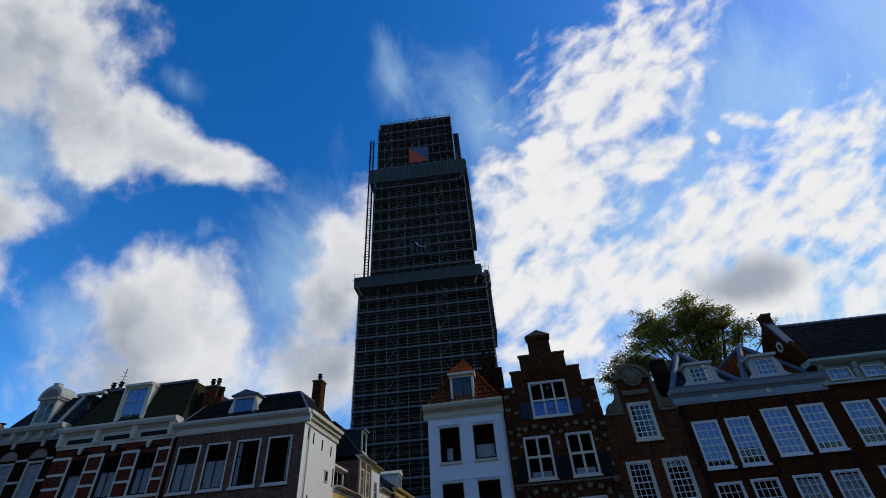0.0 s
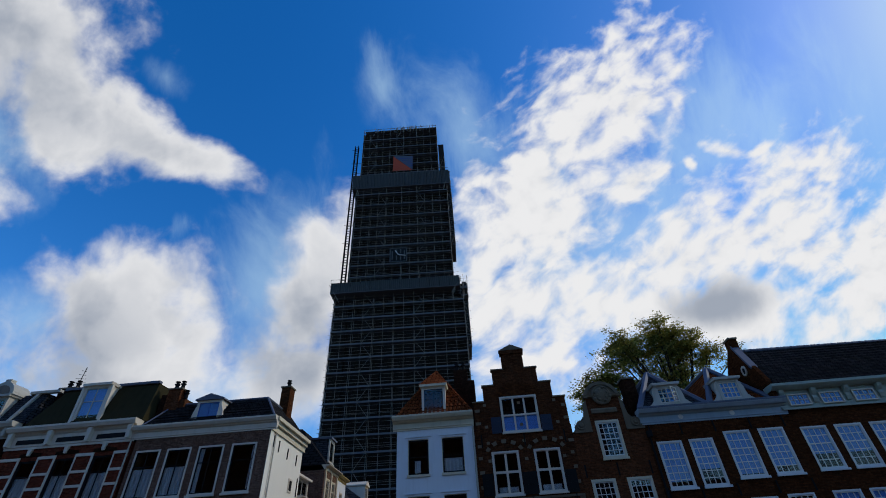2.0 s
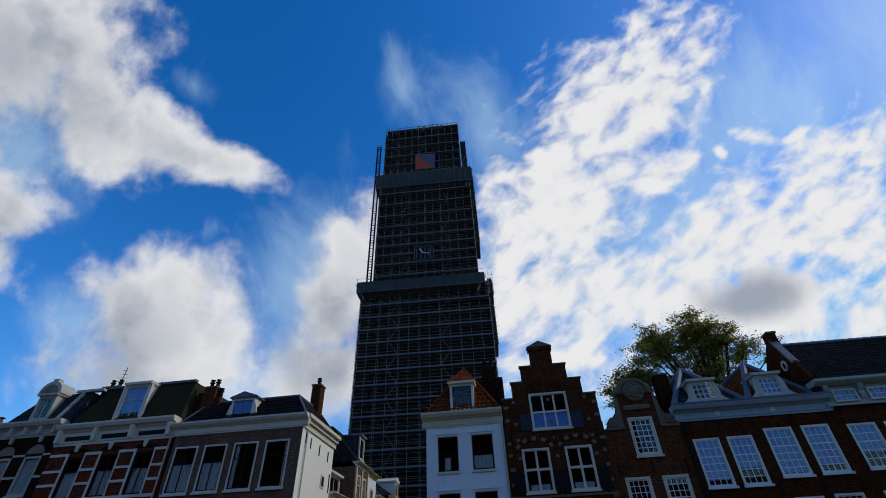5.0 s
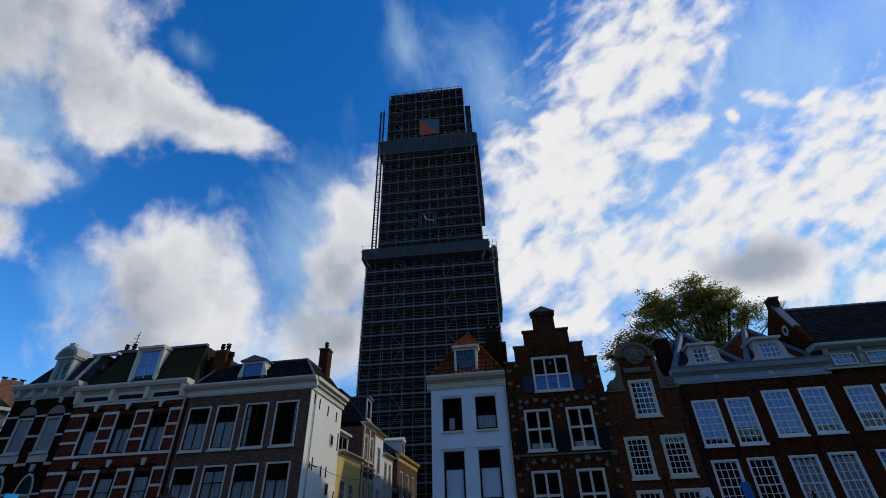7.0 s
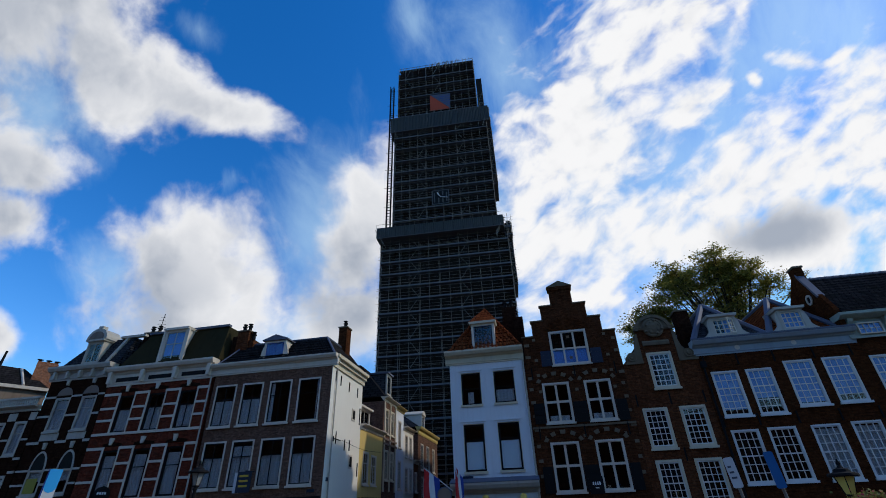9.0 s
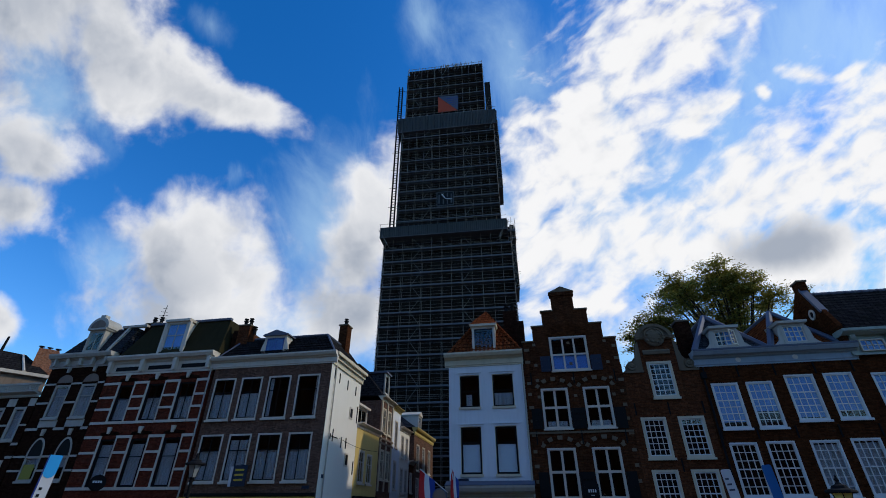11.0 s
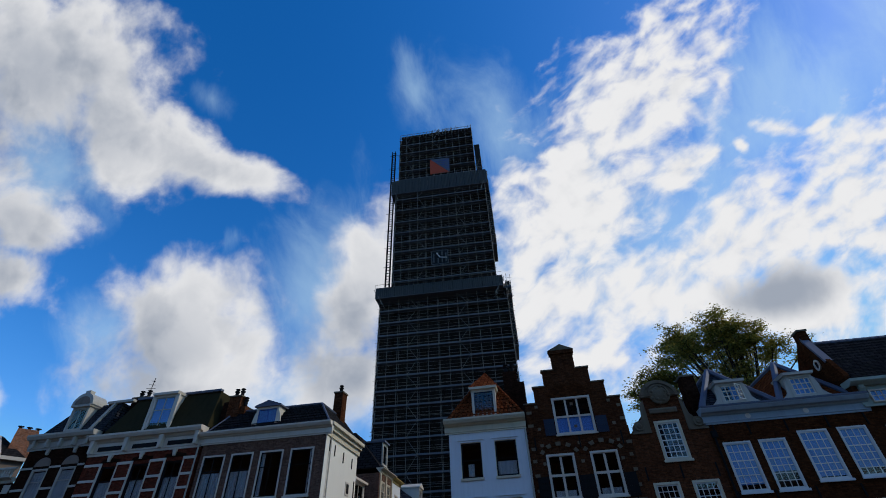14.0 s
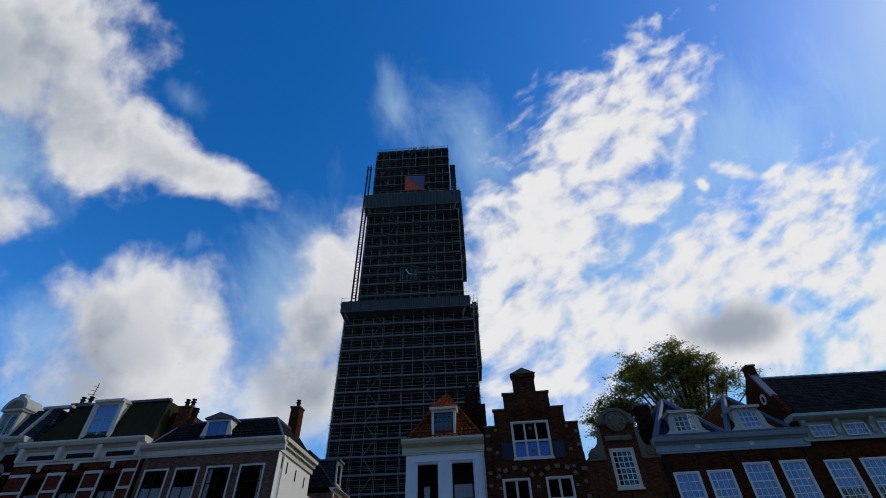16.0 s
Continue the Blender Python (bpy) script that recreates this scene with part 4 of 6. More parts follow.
white_h.dormer(-0.2, 1.2, 10.45, 11.95, 0.1, 1.8, WHITE_PAINT, CREAM_PAINT, cols=(0.5,), bar_mat=BLUE_PAINT, cap=0.14)
white_h.solid("dormer_hip", ORANGE_TILE, [(-0.35, -0.05, 12.09), (1.35, -0.05, 12.09), (1.35, 1.9, 12.09), (-0.35, 1.9, 12.09)], [(0.45, 0.9, 13.1), (0.55, 0.9, 13.1), (0.55, 1.9, 13.1), (0.45, 1.9, 13.1)])
s, z = back(2.2, 12.75, 2.4)
white_h.chimney(s - 0.45, s + 0.42, 2.2, 3.2, 10.4, z, DARK_BRICK, 2, cap=False)
white_h.box("chimney_shoulder", DARK_BRICK, s - 0.2, s + 0.85, 2.25, 3.3, 10.4, z - 0.75)
white_h.cornice(2.8, 3.32, -1.75, 2.75, DULL_WHITE, out=0.6, drip=0.55)
white_h.run("lead_flashing", ZINC, [(-0.004, 3.33), (-0.62, 3.325), (-0.62, 3.35), (-0.004, 3.55)], -1.78, 2.78, "blue-grey lead over the shop cornice")
white_h.box("street_nameplate", BLUE_PAINT, -1.15, -0.6, -0.02, -0.004, 3.45, 3.66, "blue street nameplate, unreadable")
for x in (0.0, 1.9):
    bm = bmesh.new()
    bm_turned(bm, [(0.05, 0), (0.16, 0.06), (0.17, 0.2), (0.06, 0.28)], 10, (x - white_h.s0, -0.25, 2.5 + LIFT))
    part("wall_lamp", bm, LAMP_GLASS, white_h.root, "small round shop lamp")
bm = bmesh.new()
bm_tube(bm, (2.66 - white_h.s0, -0.08, 0), (2.66 - white_h.s0, -0.08, 9.5 + LIFT), 0.05)
part("drainpipe", bm, DULL_WHITE, white_h.root)

# ---- the stepped gable house ----
tx, ux = [(3.55, 5.0), (5.8, 7.2)], (4.32, 6.42)
outline = [(2.72, 8.05, 9.2), (2.82, 8.02, 10.74), (3.42, 7.38, 11.66), (4.07, 6.70, 12.58), (4.73, 6.02, 13.72)]
step_h = House(FACADE, 2.72, 8.05, 9.2, STEP_BRICK, [(a, b, 5.94, 8.06) for a, b in tx] + [(a, b, 2.7, 5.03) for a, b in tx] + [(*ux, 8.97, 10.97)],
               "dark brick stepped-gable house with white cross windows", outline=outline)
for a, b in tx:
    for z0, z1 in ((5.94, 8.06), (2.7, 5.03)):
        step_h.window(a, b, z0, z1, (0.5,), (0.52,), casing=0.1, bar=0.12, sill=0.06, sash=0.03, curtain=("net", 0.1, 0.9, 0, 0.16) if z0 > 5 else None)
        c = (a + b) / 2
        arc_lo, arc_hi = [], []
        for i in range(10):
            t = math.pi * (0.12 + 0.76 * i / 9)
            arc_lo.append((c + 0.92 * math.cos(t), z1 - 0.22 + 0.62 * math.sin(t)))
            arc_hi.append((c + 1.1 * math.cos(t), z1 - 0.22 + 0.82 * math.sin(t)))
        for i in range(9):
            step_h.slab("arch_stone", SANDSTONE if i % 2 == 0 else BROWN_BRICK, [arc_lo[i], arc_hi[i], arc_hi[i + 1], arc_lo[i + 1]], -0.06 if i % 2 == 0 else -0.04, -0.004)
step_h.window(*ux, 8.97, 10.97, (0.335, 0.665), (0.47,), casing=0.1, bar=0.1, sill=0.06, sash=0.03, curtain=("blind", 0, 1, 0, 0.5))
for a, b, z0, z1, m in ((2.95, 3.5, 5.96, 7.0, DARK_PAINT), (5.05, 5.75, 5.94, 6.98, DARK_PAINT), (7.25, 7.8, 5.9, 6.95, DARK_PAINT), (3.0, 3.5, 2.7, 3.9, DARK_PAINT), (5.05, 5.75, 2.7, 3.9, DARK_PAINT), (7.25, 7.75, 2.7, 3.9, DARK_PAINT),
                        (3.72, 4.27, 8.98, 9.85, BLUE_PAINT), (6.47, 7.05, 8.95, 9.8, BLUE_PAINT)):
    sh = step_h.box("shutter", m, a, b, -0.07, -0.02, z0, z1, "dark painted wooden shutter")
    for k in range(3):
        zz = z0 + (z1 - z0) * (0.12 + 0.3 * k)
        boxes("batten", m, sh, [(a - step_h.s0 + 0.06, b - step_h.s0 - 0.06, -0.085, -0.071, zz + LIFT, zz + 0.2 + LIFT)])
rnd = random.Random(4)
for z in (3.4, 4.1, 4.8, 5.6, 6.3, 7.0, 7.7, 8.3, 9.5, 10.2):
    for a, b in ((2.85, 3.1), (7.75, 7.98)):
        step_h.box("stone_block", SANDSTONE, a, b + rnd.uniform(-0.06, 0.06), -0.012, -0.003, z, z + 0.16)
for z in (5.2, 7.55, 8.45, 9.3, 10.5):
    for a in (3.35, 5.3, 7.3):
        step_h.box("stone_block", SANDSTONE, a, a + 0.17, -0.012, -0.003, z, z + 0.15)
for a, b, z in ((2.74, 3.46, 10.74), (7.34, 8.08, 10.74), (3.36, 4.12, 11.66), (6.66, 7.44, 11.66), (4.0, 4.78, 12.58), (5.97, 6.77, 12.58)):
    step_h.box("coping", CARVED_STONE, a, b, -0.06, 0.36, z, z + 0.07)
step_h.box("gable_cap", STEP_BRICK, 4.66, 6.1, -0.08, 0.38, 13.55, 13.78)
step_h.slab("gable_cap", CARVED_STONE, [(4.62, 13.78), (6.14, 13.78), (5.38, 14.14)], -0.1, 0.4)
step_h.slab("relieving_arch", BROWN_BRICK, [(5.37 + 1.25 * math.cos(math.pi * i / 12), 11.0 + 0.75 * math.sin(math.pi * i / 12)) for i in range(13)], -0.03, -0.004)
step_h.box("string_course", CARVED_STONE, 2.75, 8.02, -0.06, -0.004, 5.72, 5.82)
step_h.solid("roof", DARK_TILE, [(2.72, 0.36, 9.3), (8.05, 0.36, 9.3), (8.05, 9, 9.3), (2.72, 9, 9.3)], [(5.36, 0.36, 12.9), (5.4, 0.36, 12.9), (5.4, 9, 12.9), (5.36, 9, 12.9)])
for x in (3.1, 5.42, 7.6):
    for z in (8.3, 5.2):
        step_h.box("wall_anchor", IRON, x - 0.03, x + 0.03, -0.06, -0.013, z, z + 0.65)
sg = step_h.box("hanging_sign", DARK_PAINT, 5.1, 5.75, -0.95, -0.9, 2.6, 3.35, "black hanging sign with pale unreadable bars")
for k in range(4):
    boxes("bar", SIGN_WHITE, sg, [(5.25 - step_h.s0 + 0.1 * k, 5.31 - step_h.s0 + 0.1 * k, -0.957, -0.951, 2.98 + LIFT, 3.12 + LIFT)])
boxes("bar", SIGN_WHITE, sg, [(5.35 - step_h.s0, 5.52 - step_h.s0, -0.957, -0.951, 2.84 + LIFT, 2.88 + LIFT)])

# ---- the bell gable house ----
bx = [(8.46, 9.68), (10.25, 11.5)]
bell = House(FACADE, 8.05, 11.88, 8.75, OLD_BRICK, [(a, b, 4.45, 6.39) for a, b in bx] + [(a, b, 1.9, 3.95) for a, b in bx] + [(9.35, 10.62, 7.32, 9.25)],
             "old brick house with curved bell gable and carved stone", outline=[(8.05, 11.88, 8.75), (9.12, 10.95, 10.5)])
q4, q6 = (0.25, 0.5, 0.75), (1 / 6, 2 / 6, 0.5, 4 / 6, 5 / 6)
for a, b in bx:
    for z0, z1 in ((4.45, 6.39), (1.9, 3.95)):
        bell.window(a, b, z0, z1, q4, q6, casing=0.12, mat=CREAM_PAINT, bar_mat=BRIGHT_WHITE, bar=0.032, split=2, sill=0.08)
bell.window(9.35, 10.62, 7.32, 9.25, q4, q6, casing=0.12, mat=CREAM_PAINT, bar_mat=BRIGHT_WHITE, bar=0.032, split=2, sill=0.08)
arc = [(10.04 + 0.98 * math.cos(math.pi * i / 16), 10.48 + 0.88 * math.sin(math.pi * i / 16)) for i in range(17)]
bell.slab("gable_crest", CARVED_STONE, arc, -0.06, 0.34, "round carved stone gable crest")
bm = bmesh.new()
for i in range(16):
    o0, o1 = [(10.04 + 0.98 * math.cos(math.pi * k / 16), 10.48 + 0.88 * math.sin(math.pi * k / 16)) for k in (i, i + 1)]
    i0, i1 = [(10.04 + 0.8 * math.cos(math.pi * k / 16), 10.48 + 0.7 * math.sin(math.pi * k / 16)) for k in (i, i + 1)]
    bm_prism(bm, [(x - bell.s0, z + LIFT) for x, z in (i0, o0, o1, i1)], -0.16, -0.063)
part("crest_moulding", bm, CARVED_STONE, bell.root)
bm = bmesh.new()
bm_turned(bm, [(0.56, 0), (0.54, 0.06), (0.46, 0.09), (0.42, 0.06), (0.3, 0.12), (0.12, 0.16)], 18)
bmesh.ops.transform(bm, matrix=Matrix.Translation((10.05 - bell.s0, -0.06, 10.62 + LIFT)) @ Matrix.Rotation(radians(90), 4, "X"), verts=bm.verts)
part("medallion", bm, CARVED_STONE, bell.root, "carved round medallion")
for k in range(14):
    t, r = k * 2.399, 0.1 + 0.028 * k
    bm = bmesh.new()
    bm_turned(bm, [(0.1, 0), (0.09, 0.07), (0.03, 0.11)], 7, (10.05 - bell.s0 + r * math.cos(t), r * math.sin(t), 0.0))
    bmesh.ops.transform(bm, matrix=Matrix.Translation((0, -0.1, 10.62 + LIFT)) @ Matrix.Rotation(radians(90), 4, "X"), verts=bm.verts)
    part("carved_boss", bm, CARVED_STONE, bell.root)
bell.run("gable_moulding", CARVED_STONE, [(-0.004, 10.5), (-0.14, 10.52), (-0.18, 10.62), (-0.004, 10.64)], 9.0, 11.08)
bell.run("window_crest", CARVED_STONE, [(-0.004, 9.62), (-0.1, 9.64), (-0.12, 9.8), (-0.04, 9.9), (-0.004, 9.9)], 9.3, 10.68)
for sg_, x0 in ((-1, 9.12), (1, 10.95)):
    poly = [(x0, 8.78), (x0 + sg_ * 0.86, 8.78), (x0 + sg_ * 0.84, 9.1), (x0 + sg_ * 0.62, 9.3), (x0 + sg_ * 0.42, 9.32), (x0 + sg_ * 0.28, 9.5), (x0 + sg_ * 0.2, 9.85), (x0 + sg_ * 0.14, 10.25), (x0, 10.4)]
    bell.slab("gable_scroll", CARVED_STONE, poly if sg_ > 0 else poly[::-1], -0.05, 0.3, "carved stone volute")
    bm = bmesh.new()
    bm_turned(bm, [(0.26, 0), (0.24, 0.08), (0.14, 0.06), (0.1, 0.12)], 12)
    bmesh.ops.transform(bm, matrix=Matrix.Translation((x0 + sg_ * 0.55 - bell.s0, -0.05, 9.06 + LIFT)) @ Matrix.Rotation(radians(90), 4, "X"), verts=bm.verts)
    part("volute", bm, CARVED_STONE, bell.root)
    a, b = sorted((x0 + sg_ * 0.0, x0 + sg_ * 0.95))
    bell.box("coping", CARVED_STONE, a, b, -0.1, 0.32, 8.68, 8.78)
bell.solid("roof", DARK_TILE, [(8.05, 0.36, 8.7), (11.88, 0.36, 8.7), (11.88, 9, 8.7), (8.05, 9, 8.7)], [(10.0, 0.36, 10.9), (10.1, 0.36, 10.9), (10.1, 9, 10.9), (10.0, 9, 10.9)])
s, z = back(11.45, 11.35, 1.5)
bell.chimney(s - 0.1, s + 0.62, 1.3, 2.1, 8.6, z, DARK_BRICK, 0)
for x, z in ((9.95, 6.6), (8.3, 6.6), (9.95, 3.95), (11.6, 6.6)):
    bell.box("wall_anchor", IRON, x - 0.03, x + 0.03, -0.06, -0.004, z - 0.1, z + 0.5)

# ---- the long brick house with twin dormers ----
rx_up = [(12.25, 13.53, 5.72, 7.95), (13.9, 15.13, 5.72, 7.96), (15.76, 17.1, 6.0, 8.22), (17.54, 18.82, 6.03, 8.23)]
rx_lo = [(12.28, 13.53, 2.75, 5.1), (13.92, 15.18, 2.78, 5.13), (15.82, 17.08, 2.75, 5.13), (17.55, 18.8, 2.78, 5.18)]
long_h = House(FACADE, 11.88, 19.2, 8.83, BROWN_BRICK, rx_up + rx_lo, "dark brown brick house with many-paned windows and dormers")
q7 = (1 / 6, 2 / 6, 3 / 6, 4 / 6, 5 / 6)
# the blinds' blue stands in for sky mirrored in the upper panes
for i, w_ in enumerate(rx_up):
    long_h.window(*w_, q4, (0.155, 0.31, 0.465, 0.62, 0.81), casing=0.075, bar=0.03, split=3, sill=0.08, mat=BRIGHT_WHITE, bar_mat=BRIGHT_WHITE, curtain=("blind", 0, 1, (0.12, 0.35, 0.05, 0.16)[i], 1))
for i, w_ in enumerate(rx_lo):
    long_h.window(*w_, q4, q7, casing=0.075, bar=0.034, split=2, sill=0.08, mat=BRIGHT_WHITE, curtain=None if i < 2 else ("net", 0, 1, 0.0, 0.95))
long_h.cornice(8.83, 9.62, 11.7, 19.45, BLUE_GREY_PAINT, out=0.5, label="pale blue-grey boxed gutter cornice")
long_h.run("gutter_lip", ZINC, [(-0.505, 9.56), (-0.53, 9.56), (-0.53, 9.66), (-0.505, 9.66)], 11.7, 19.45, "dark zinc gutter lip")
for x in (13.9, 16.6):
    long_h.slab("frieze_rosette", WHITE_PAINT, [(x + 0.13 * math.cos(k * math.pi / 4), 9.1 + 0.13 * math.sin(k * math.pi / 4)) for k in range(8)], -0.12, -0.094)
for a, b in ((11.95, 15.65), (15.75, 19.15)):
    c = (a + b) / 2
    long_h.solid("roof", ORANGE_TILE if a > 15 else SLATE, [(a, 0.1, 9.65), (b, 0.1, 9.65), (b, 9, 9.65), (a, 9, 9.65)], [(c, 2.4, 12.4), (c + 0.02, 2.4, 12.4), (c + 0.02, 9, 12.4), (c, 9, 12.4)], "steep tiled hipped roof")
    for e in ((a, 0.1, 9.68), (b, 0.1, 9.68)):
        bm = bmesh.new()
        bm_tube(bm, (e[0] - long_h.s0, e[1], e[2] + LIFT), (c - long_h.s0, 2.4, 12.44 + LIFT), 0.17, 6)
        part("hip_flashing", bm, ZINC, long_h.root, "blue-grey zinc hip flashing")
    bm = bmesh.new()
    bm_tube(bm, (c - long_h.s0, 2.4, 12.42 + LIFT), (c - long_h.s0, 9, 12.42 + LIFT), 0.12, 6)
    part("ridge_flashing", bm, ZINC, long_h.root)
for a, b, z1, y in ((13.15, 14.45, 10.95, 0.25), (16.6, 17.85, 11.0, 0.25)):
    long_h.dormer(a, b, 9.85, z1, y, 1.6, DULL_WHITE, DULL_WHITE, cols=(0.25, 0.5, 0.75), rows=(0.33, 0.66), bar_mat=WHITE_PAINT, cap=0.14, curtain=("blind", 0.45 if a < 14 else 0, 1, 0, 1))
    for x0, sg_ in ((a, -1), (b, 1)):
        poly = [(x0, 9.68), (x0 + sg_ * 0.5, 9.68), (x0 + sg_ * 0.52, 9.88), (x0 + sg_ * 0.34, 10.0), (x0 + sg_ * 0.2, 10.15), (x0 + sg_ * 0.16, 10.55), (x0 + sg_ * 0.06, 10.85), (x0, 10.9)]
        long_h.slab("dormer_wing", DULL_WHITE, poly if sg_ > 0 else poly[::-1], y + 0.02, y + 0.14, "scrolled white dormer wing")
# the open casement of the first dormer
leaf = Matrix.Translation((14.31 - long_h.s0, 0.26, 0)) @ Matrix.Rotation(radians(38), 4, "Z")
bm = bmesh.new()
for x0, x1, z0, z1 in ((-0.5, -0.44, 9.99, 10.81), (-0.06, 0.0, 9.99, 10.81), (-0.44, -0.06, 9.99, 10.05), (-0.44, -0.06, 10.75, 10.81), (-0.265, -0.235, 10.05, 10.75), (-0.44, -0.265, 10.27, 10.3), (-0.235, -0.06, 10.27, 10.3), (-0.44, -0.265, 10.5, 10.53), (-0.235, -0.06, 10.5, 10.53)):
    bm_box(bm, x0, x1, -0.02, 0.02, z0 + LIFT, z1 + LIFT)
bmesh.ops.transform(bm, matrix=leaf, verts=bm.verts)
part("open_casement", bm, WHITE_PAINT, long_h.root, "white casement standing open")
bm = bmesh.new()
bm_tube(bm, (11.98 - long_h.s0, -0.12, 0), (11.98 - long_h.s0, -0.12, 8.2 + LIFT), 0.055)
bm_box(bm, 0.0, 0.24, -0.24, -0.005, 8.2 + LIFT, 8.5 + LIFT)
part("drainpipe", bm, IRON, long_h.root)
for x in (12.1, 13.72, 15.45, 17.3, 19.0):
    for z in (5.25, 8.25):
        long_h.box("wall_anchor", IRON, x - 0.03, x + 0.03, -0.06, -0.004, z, z + 0.55)

# ---- the house with the green eaves ----
gx2 = [(19.65, 20.95), (21.35, 22.7), (23.1, 24.4)]
end_h = House(FACADE, 19.2, 28.0, 9.05, BROWN_BRICK, [(a, b, 6.1, 8.15) for a, b in gx2] + [(a, b, 3.0, 5.2) for a, b in gx2], "brown brick house with green eaves and big tiled roof")
for i, (a, b) in enumerate(gx2):
    end_h.window(a, b, 6.1, 8.15, q4, (0.2, 0.4, 0.6, 0.8), casing=0.075, bar=0.03, split=2, mat=BRIGHT_WHITE, curtain=("blind", 0, 1, 0.35, 1))
    end_h.window(a, b, 3.0, 5.2, q4, q7, casing=0.075, bar=0.03, split=2, mat=BRIGHT_WHITE, curtain=("blind", 0, 1, 0.5, 1))
end_h.box("frieze", GREEN_PAINT, 19.2, 28.0, -0.12, 0.29, 9.06, 10.0)
end_h.run("eave", GREEN_PAINT, [(0.29, 10.0), (-0.3, 10.0), (-0.5, 10.08), (-0.62, 10.16), (-0.62, 10.3), (0.29, 10.3)], 18.95, 28.2, "pale green moulded eave")
end_h.box("ledge", GREEN_PAINT, 19.2, 28.0, -0.2, -0.125, 9.0, 9.1)
for x in (19.3, 20.95, 22.65, 24.35):
    bm = bmesh.new()
    bm_run(bm, [(-0.13, 9.3 + LIFT), (-0.2, 9.3 + LIFT), (-0.26, 9.5 + LIFT), (-0.24, 9.65 + LIFT), (-0.4, 9.85 + LIFT), (-0.45, 9.99 + LIFT), (-0.13, 9.99 + LIFT)], x - end_h.s0, x + 0.22 - end_h.s0)
    part("bracket", bm, GREEN_PAINT, end_h.root, "scrolled green eave bracket")
for a in (19.68, 21.35, 23.05):
    end_h.window(a, a + 1.12, 9.18, 9.78, q4, (0.5,), casing=0.06, bar=0.03, deep=-0.2, sill=0.0, sash=0)
    # added sheet whose blue paints reflected sky behind the eave panes
    end_h.box("reflection_backing", SKY_BLIND, a + 0.06, a + 1.06, -0.135, -0.123, 9.24, 9.72)
end_h.solid("roof", DARK_TILE, [(19.25, -0.5, 10.3), (28.2, -0.5, 10.3), (28.2, 4.8, 10.3), (19.25, 4.8, 10.3)], [(19.25, 1.6, 13.1), (28.2, 1.6, 13.0), (28.2, 1.7, 13.0), (19.25, 1.7, 13.1)], "dark pantiled steep roof")
for k in range(13):
    f = (k + 0.4) / 13.2
    y, z = -0.5 + 2.1 * f, 10.3 + 2.75 * f
    bm = bmesh.new()
    bm_run(bm, [(y - 0.025, z - 0.02 + LIFT), (y - 0.025, z + 0.015 + LIFT), (y + 0.1, z + 0.15 + LIFT), (y + 0.1, z + 0.11 + LIFT)], 19.3 - end_h.s0, 28.2 - end_h.s0)
    part("tile_course", bm, DARK_TILE, end_h.root)
for k in range(22):
    x = 19.35 + 0.4 * k
    bm = bmesh.new()
    bm_tube(bm, (x - end_h.s0, 1.65, 13.1 - 0.0045 * k + LIFT), (x + 0.43 - end_h.s0, 1.65, 13.1 - 0.0045 * k + LIFT), 0.13, 8, 0.11)
    part("ridge_tile", bm, ZINC, end_h.root)
bm = bmesh.new()
bm_hull(bm, [(19.0 - end_h.s0, y, z + LIFT) for y, z in ((-0.3, 9.6), (4.8, 9.6), (4.8, 10.5), (1.95, 13.4), (1.4, 13.4), (-0.3, 10.6))],
        [(19.24 - end_h.s0, y, z + LIFT) for y, z in ((-0.3, 9.6), (4.8, 9.6), (4.8, 10.5), (1.95, 13.4), (1.4, 13.4), (-0.3, 10.6))])
part("gable_wall", bm, BROWN_BRICK, end_h.root)
bm = bmesh.new()
bm_hull(bm, [(18.93 - end_h.s0, y, z + LIFT) for y, z in ((0.32, 11.62), (0.42, 11.56), (1.4, 13.2), (1.4, 13.42))],
        [(19.32 - end_h.s0, y, z + LIFT) for y, z in ((0.32, 11.62), (0.42, 11.56), (1.4, 13.2), (1.4, 13.42))])
part("gable_coping", bm, ZINC, end_h.root)
end_h.box("gable_chimney", BROWN_BRICK, 18.98, 19.42, 1.3, 1.95, 12.8, 13.8)
end_h.box("chimney_cap", CARVED_STONE, 18.92, 19.48, 1.24, 2.01, 13.8, 13.9)
bm = bmesh.new()
for i in range(16):
    t0, t1 = 2 * math.pi * i / 16, 2 * math.pi * (i + 1) / 16
    pts = [(1.2 + r * math.cos(t), 11.72 + 1.15 * r * math.sin(t) + LIFT) for t, r in ((t0, 0.17), (t0, 0.26), (t1, 0.26), (t1, 0.17))]
    bm_hull(bm, [(18.93 - end_h.s0, y, z) for y, z in pts], [(18.996 - end_h.s0, y, z) for y, z in pts])
part("oculus", bm, WHITE_PAINT, end_h.root, "round white-framed gable window")
boxes("oculus_pane", DARK_PAINT, end_h.root, [(18.97 - end_h.s0, 18.996 - end_h.s0, 1.06, 1.34, 11.55 + LIFT, 11.89 + LIFT)])

# ---- unseen plain walls close the square behind the camera, dimming reflections and skylight ----
for k, (x0, x1, y, h, mat) in enumerate(((-140, 16, -26, 28.0, BROWN_BRICK), (16, 140, -25, 13.0, OLD_BRICK))):
    bm = bmesh.new()
    bm_box(bm, x0 + 0.01, x1 - 0.01, y - 9, y, 0, h)
    tagged(link("unseen_wall_south", bm, mat), "unseen plain walls that darken window reflections and skylight", "wall", kind="structure")

# ---- unseen block on the hidden side of the side street, added to shade it ----
bm = bmesh.new()
bm_box(bm, -1.6, 8.0, 9.2, 33.0, 0, 13.6)
bmesh.ops.transform(bm, matrix=FACADE, verts=bm.verts)
